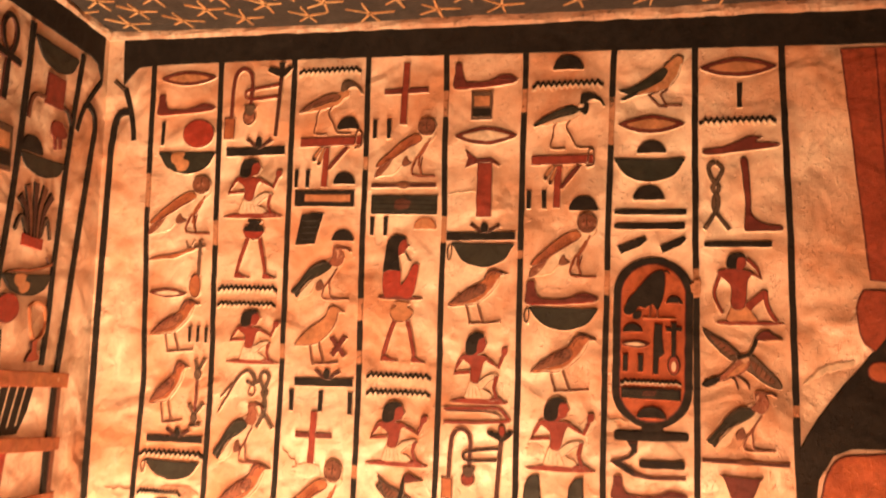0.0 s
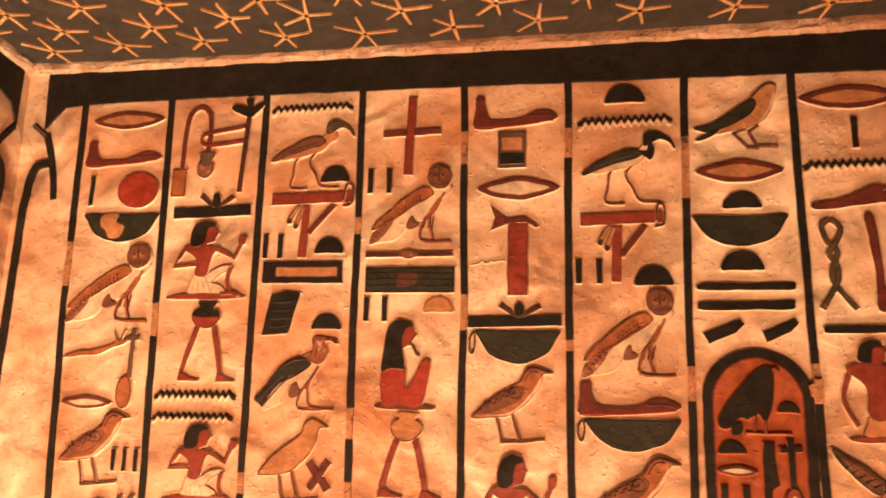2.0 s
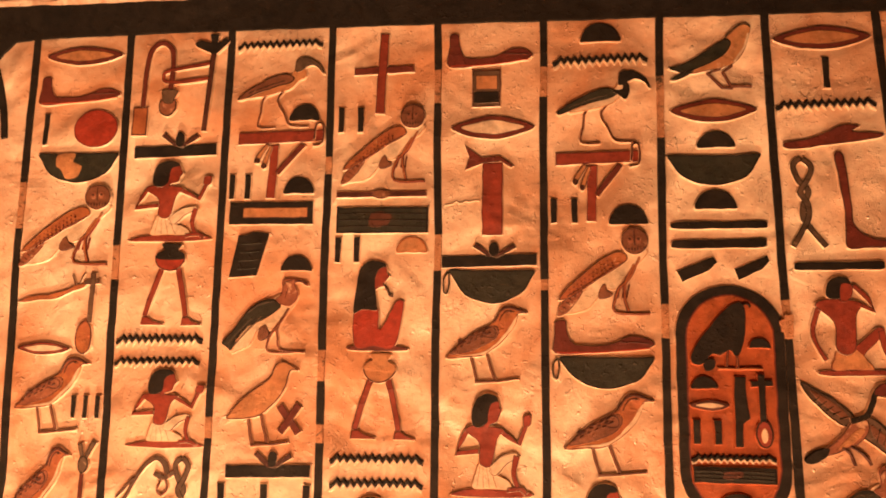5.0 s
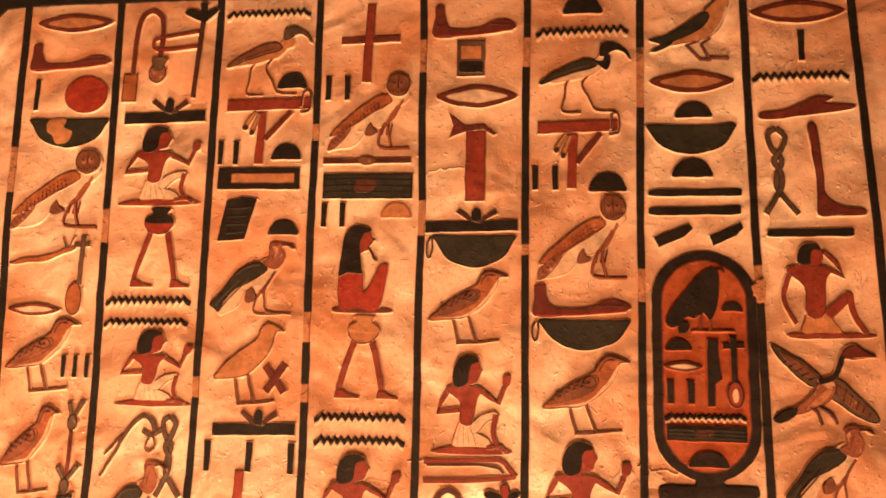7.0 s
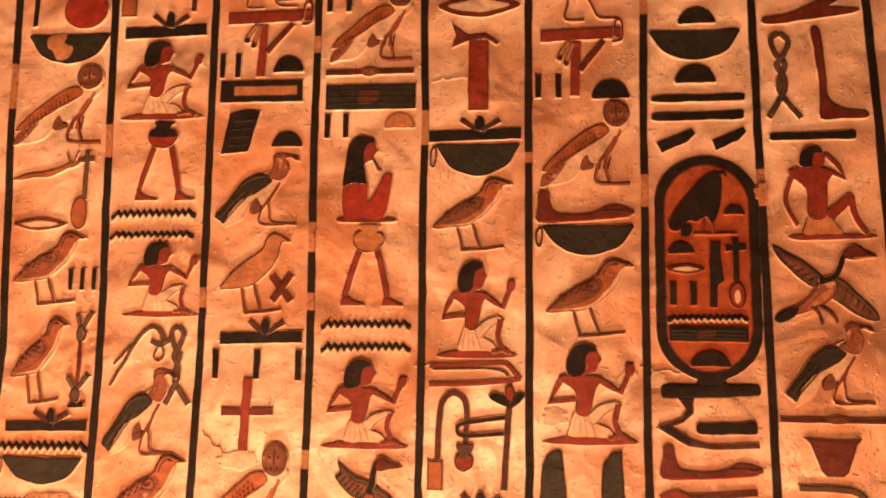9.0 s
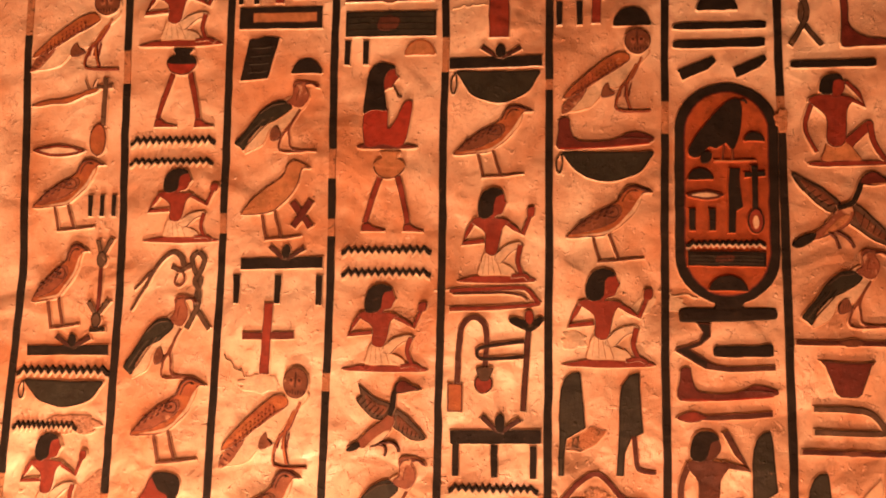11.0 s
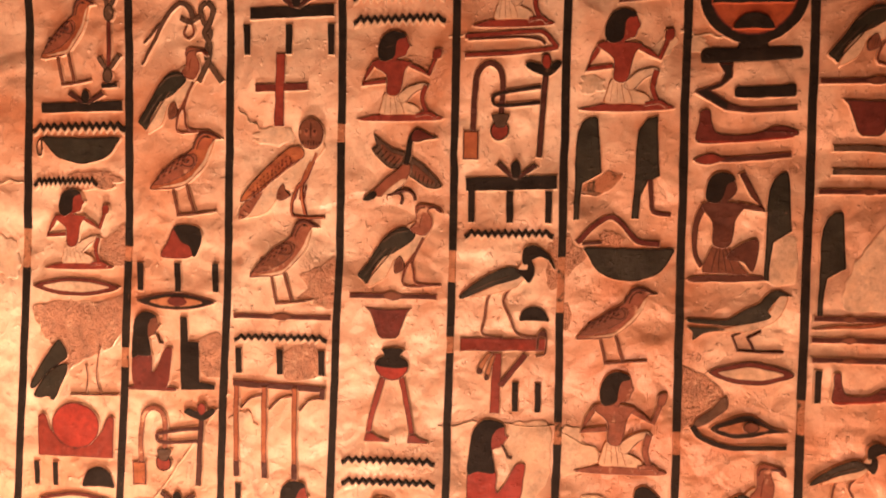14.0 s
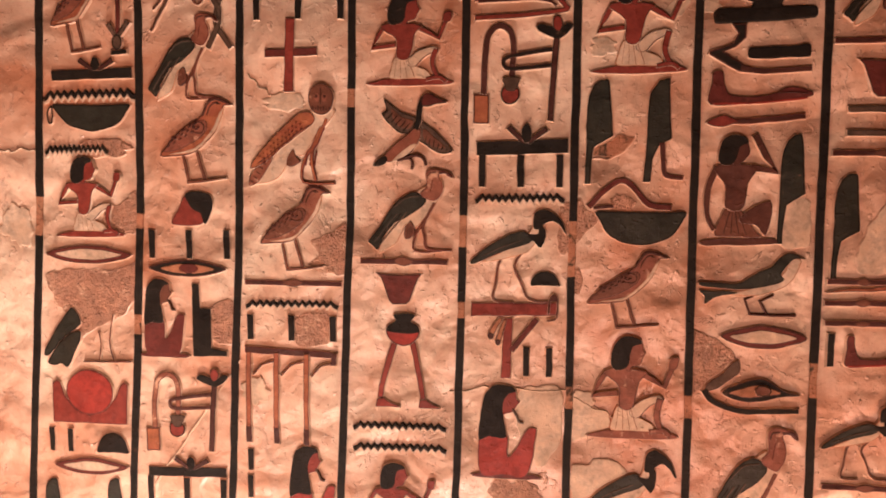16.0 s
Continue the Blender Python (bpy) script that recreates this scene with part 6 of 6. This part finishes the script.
sign("stroke2", 0.1589, 1.7499, 0.0218, 0.0233, proud=0.0028)
sign("feather", 0.1924, 1.7477, 0.0168, 0.0690, proud=0.0028)
sign("mace_red", 0.2132, 1.7464, 0.0212, 0.0733, proud=0.0028)
sign("ripple", 0.1832, 1.7320, 0.0806, 0.0091, proud=0.0028)
sign("slab", 0.1838, 1.7122, 0.0798, 0.0157, proud=0.0028)
sign("loaf_s", 0.1847, 1.6867, 0.0387, 0.0160, proud=0.0028)
base = sign("plinth", 0.1852, 1.6538, 0.0976, 0.0263)
base.parent = ring
base.matrix_parent_inverse = ring.matrix_world.inverted()
sign("hoe", 0.1812, 1.6028, 0.1020, 0.0493)
sign("band", 0.1997, 1.6173, 0.0602, 0.0142)
sign("forearm", 0.1847, 1.5716, 0.0993, 0.0331)
sign("spear", 0.1799, 1.5481, 0.0973, 0.0146)
sign("mourner", 0.1684, 1.4273, 0.0746, 0.1149)
sign("reed", 0.2190, 1.4290, 0.0266, 0.1133)
sign("swallow", 0.1840, 1.3512, 0.1033, 0.0688)
sign("mouth_pale", 0.1986, 1.3184, 0.0879, 0.0249)
sign("eye_brow", 0.1883, 1.2465, 0.0987, 0.0589)
sign("vulture", 0.1912, 1.1084, 0.0960, 0.1261)

# column 8
sign("mouth", 0.2949, 2.1652, 0.1015, 0.0269)
sign("stroke1", 0.2971, 2.1214, 0.0095, 0.0352)
sign("ripple", 0.2950, 2.0970, 0.0998, 0.0156)
sign("hill", 0.2989, 2.0546, 0.0969, 0.0263)
sign("wick", 0.2690, 1.9502, 0.0377, 0.0960)
sign("foot", 0.3257, 1.9491, 0.0529, 0.0985)
sign("band", 0.2962, 1.9255, 0.0882, 0.0100)
sign("mourner_red", 0.3086, 1.8193, 0.0902, 0.0994)
sign("goose", 0.3030, 1.7304, 0.1020, 0.0827)
sign("vulture", 0.3034, 1.6498, 0.0894, 0.0827)
sign("bolt", 0.3084, 1.6294, 0.1111, 0.0109)
sign("pot", 0.3036, 1.5787, 0.0552, 0.0372)
sign("hook", 0.3034, 1.5408, 0.0722, 0.0282)
sign("bolt", 0.3057, 1.5188, 0.0983, 0.0088)
sign("reed", 0.2738, 1.3943, 0.0271, 0.1083)
sign("foot_plain", 0.3466, 1.4053, 0.0248, 0.1034)
sign("viper", 0.3065, 1.3797, 0.0979, 0.0219)
sign("bolt", 0.2943, 1.3868, 0.0715, 0.0101)
sign("bolt", 0.2946, 1.3646, 0.0737, 0.0101)
sign("bolt", 0.2959, 1.3443, 0.0738, 0.0081)
sign("stroke1", 0.2663, 1.3021, 0.0076, 0.0350)
sign("forearm", 0.3139, 1.3027, 0.0642, 0.0319)
sign("ibis_dark", 0.3054, 1.1803, 0.0863, 0.0818)
sign("bolt", 0.3084, 1.1675, 0.0868, 0.0107)

# ---- side wall signs ----
def ankh(s):
    s.bar("loop", [(0.46, 0.52), (0.22, 0.68), (0.16, 0.86), (0.32, 0.99), (0.58, 0.99), (0.74, 0.86), (0.68, 0.68), (0.46, 0.52)], 0.0080, "black", "brown")
    s.bar("crossbar", [(-0.05, 0.56), (0.46, 0.53), (0.98, 0.50)], 0.0100, "black", "brown")
    s.bar("stem", [(0.44, 0.52), (0.38, 0.28), (0.32, 0.0)], 0.0100, "black", "brown", end=0.0130)


def yoke(s):
    s.bar("strand", [(0.0, 0.0), (0.03, 0.32), (0.14, 0.48), (0.34, 0.50)], 0.0062, "dun", "brown")
    s.bar("strand", [(0.60, 0.48), (0.84, 0.44), (0.94, 0.28), (1.0, 0.08)], 0.0062, "brown", "black")
    s.fill("block", [(0.32, 0.40), (0.36, 1.0), (0.76, 1.0), (0.72, 0.40)], "red", "maroon", sharp=True)


def small_bag(s):
    s.fill("bag", [(0.10, 0.42), (0.0, 0.70), (0.14, 0.92), (0.42, 1.0), (0.74, 0.90), (1.0, 0.62), (0.86, 0.48), (0.62, 0.44)], "red", "maroon")
    s.bar("leg", [(0.26, 0.46), (0.32, 0.0)], 0.0060, "red", "maroon")
    s.bar("leg", [(0.60, 0.46), (0.62, 0.08)], 0.0060, "red", "maroon")


def vase(s):
    s.bar("lip", [(0.10, 0.92), (0.40, 1.0), (0.84, 0.92), (1.0, 0.66)], 0.0046, "tan", "ochre")
    s.bar("wall", [(0.10, 0.92), (0.20, 0.62), (0.34, 0.40), (0.40, 0.22)], 0.0040, "tan", "ochre")
    s.bar("wall", [(1.0, 0.66), (0.82, 0.42), (0.56, 0.34), (0.48, 0.22)], 0.0040, "tan", "ochre")
    s.fill("base", [(0.06, 0.0), (0.14, 0.12), (0.28, 0.18), (0.30, 0.34), (0.54, 0.36), (0.54, 0.18), (0.64, 0.10), (0.66, 0.0)], "brick", "brown", edge=0.001)


SHAPES["ankh"] = (ankh, "loop_sign", "black looped cross sign on the side wall")
SHAPES["yoke"] = (yoke, "yoke_sign", "red block sign between two bent dark strands")
SHAPES["small_bag"] = (small_bag, "bag_sign", "small red bag sign standing on two legs")
SHAPES["vase"] = (vase, "vase_sign", "faded ochre vase sign on a dark red foot")

sign("basket", -0.156, 2.154, 0.112, 0.036, WEST)
sign("ankh", -0.272, 2.080, 0.052, 0.112, WEST)
sign("yoke", -0.162, 2.071, 0.116, 0.076, WEST)
sign("small_bag", -0.141, 2.040, 0.044, 0.044, WEST)
sign("loaf", -0.207, 2.0255, 0.052, 0.024, WEST)
sign("basket", -0.177, 1.995, 0.111, 0.028, WEST)
sign("stool", -0.280, 1.99, 0.05, 0.06, WEST)


def lotus(s):
    for i, (x, z) in enumerate(((-0.228, 1.962), (-0.212, 1.979), (-0.190, 1.985), (-0.167, 1.982), (-0.148, 1.972))):
        s.bar("stem", [(-0.190 + (i - 2) * 0.007, 1.905), (-0.190 + (i - 2) * 0.011, 1.945), (x, z)], 0.0055, "dun" if i % 2 else "brown", "black", end=0.0125)
    s.bar("leaf", [(-0.208, 1.912), (-0.222, 1.936), (-0.236, 1.916)], 0.0055, "grey", "black")
    s.bar("leaf", [(-0.172, 1.912), (-0.160, 1.938), (-0.148, 1.908)], 0.0055, "grey", "black")
    s.bar("band", [(-0.216, 1.904), (-0.168, 1.899)], 0.015, "scarlet")


painted("lotus_sign", "clump of lotus stems bound with a red band", "hieroglyph", lotus, WEST)
sign("viper", -0.188, 1.858, 0.120, 0.024, WEST)
sign("basket_worn", -0.196, 1.827, 0.114, 0.030, WEST)
sign("disc", -0.239, 1.791, 0.053, 0.040, WEST)
sign("vase", -0.166, 1.736, 0.050, 0.082, WEST)
sign("stroke1", -0.252, 1.745, 0.010, 0.038, WEST)


def side_rules(s):
    s.bar("line", [(-0.084, 2.203), (-0.107, 2.0785), (-0.130, 1.891), (-0.137, 1.80), (-0.147, 1.728)], 0.0092, "black", rise=0.001)
    s.bar("line", [(-0.2235, 2.203), (-0.230, 2.112), (-0.2444, 1.978), (-0.262, 1.864), (-0.277, 1.77)], 0.0092, "black", rise=0.001)


painted("column_rule", "pair of dark painted rules on the side wall", "column rule", side_rules, WEST)


def seat(s):
    s.fill("slats", [(-0.36, 1.722), (-0.162, 1.700), (-0.176, 1.668), (-0.199, 1.639), (-0.36, 1.660)], "black", sharp=True)
    for i in range(7):
        s.bar("slat_line", [(-0.305 + i * 0.021, 1.712), (-0.318 + i * 0.019, 1.652)], 0.0018, "cream")
    s.fill("cushion", [(-0.36, 1.640), (-0.220, 1.622), (-0.228, 1.59), (-0.240, 1.5), (-0.36, 1.5)], "scarlet", "maroon", sharp=True)
    s.bar("post", [(-0.098, 1.690), (-0.104, 1.60), (-0.112, 1.50)], 0.012, "dun", "brown")
    s.bar("rail", [(-0.36, 1.733), (-0.15, 1.708), (-0.072, 1.698)], 0.0215, "ochre", "orange", end=0.0215)
    s.bar("rail", [(-0.36, 1.652), (-0.15, 1.616), (-0.087, 1.606)], 0.0205, "ochre", "orange", end=0.0185)
    s.bar("rail", [(-0.36, 1.56), (-0.095, 1.527)], 0.020, "ochre", "orange")


painted("seat_painting", "painted ochre seat with dark slatted side and red cushion", "wall painting", seat, WEST)


# ---- large painted shapes beyond the last column ----
def mantle(s):
    s.fill("panel", [(0.427, 2.200), (0.440, 2.09), (0.452, 1.98), (0.463, 1.885), (0.62, 1.87), (0.62, 2.204)], "brick", "maroon", sharp=True)
    s.bar("fold", [(0.47, 2.20), (0.485, 2.0), (0.50, 1.90)], 0.003, "maroon")


def lower_shapes(s):
    s.fill("round", [(0.447, 1.838), (0.452, 1.866), (0.472, 1.872), (0.60, 1.86), (0.60, 1.78), (0.47, 1.79)], "brick", "maroon")
    s.fill("dark_drape", [(0.374, 1.50), (0.375, 1.60), (0.377, 1.658), (0.398, 1.698), (0.426, 1.738), (0.484, 1.812), (0.60, 1.90), (0.60, 1.68), (0.484, 1.664), (0.44, 1.662), (0.418, 1.652), (0.400, 1.620), (0.394, 1.56), (0.394, 1.50)], "black", sharp=True)
    s.fill("inner_drape", [(0.402, 1.50), (0.404, 1.60), (0.420, 1.645), (0.46, 1.656), (0.60, 1.66), (0.60, 1.50)], "orange", "maroon")
    s.oval("knob", 0.475, 1.765, 0.016, 0.014, "orange", "maroon")


painted("mantle_painting", "broad red painted panel with a dark edge", "wall painting", mantle)
painted("drape_painting", "black and orange painted drape beside the last column", "wall painting", lower_shapes)
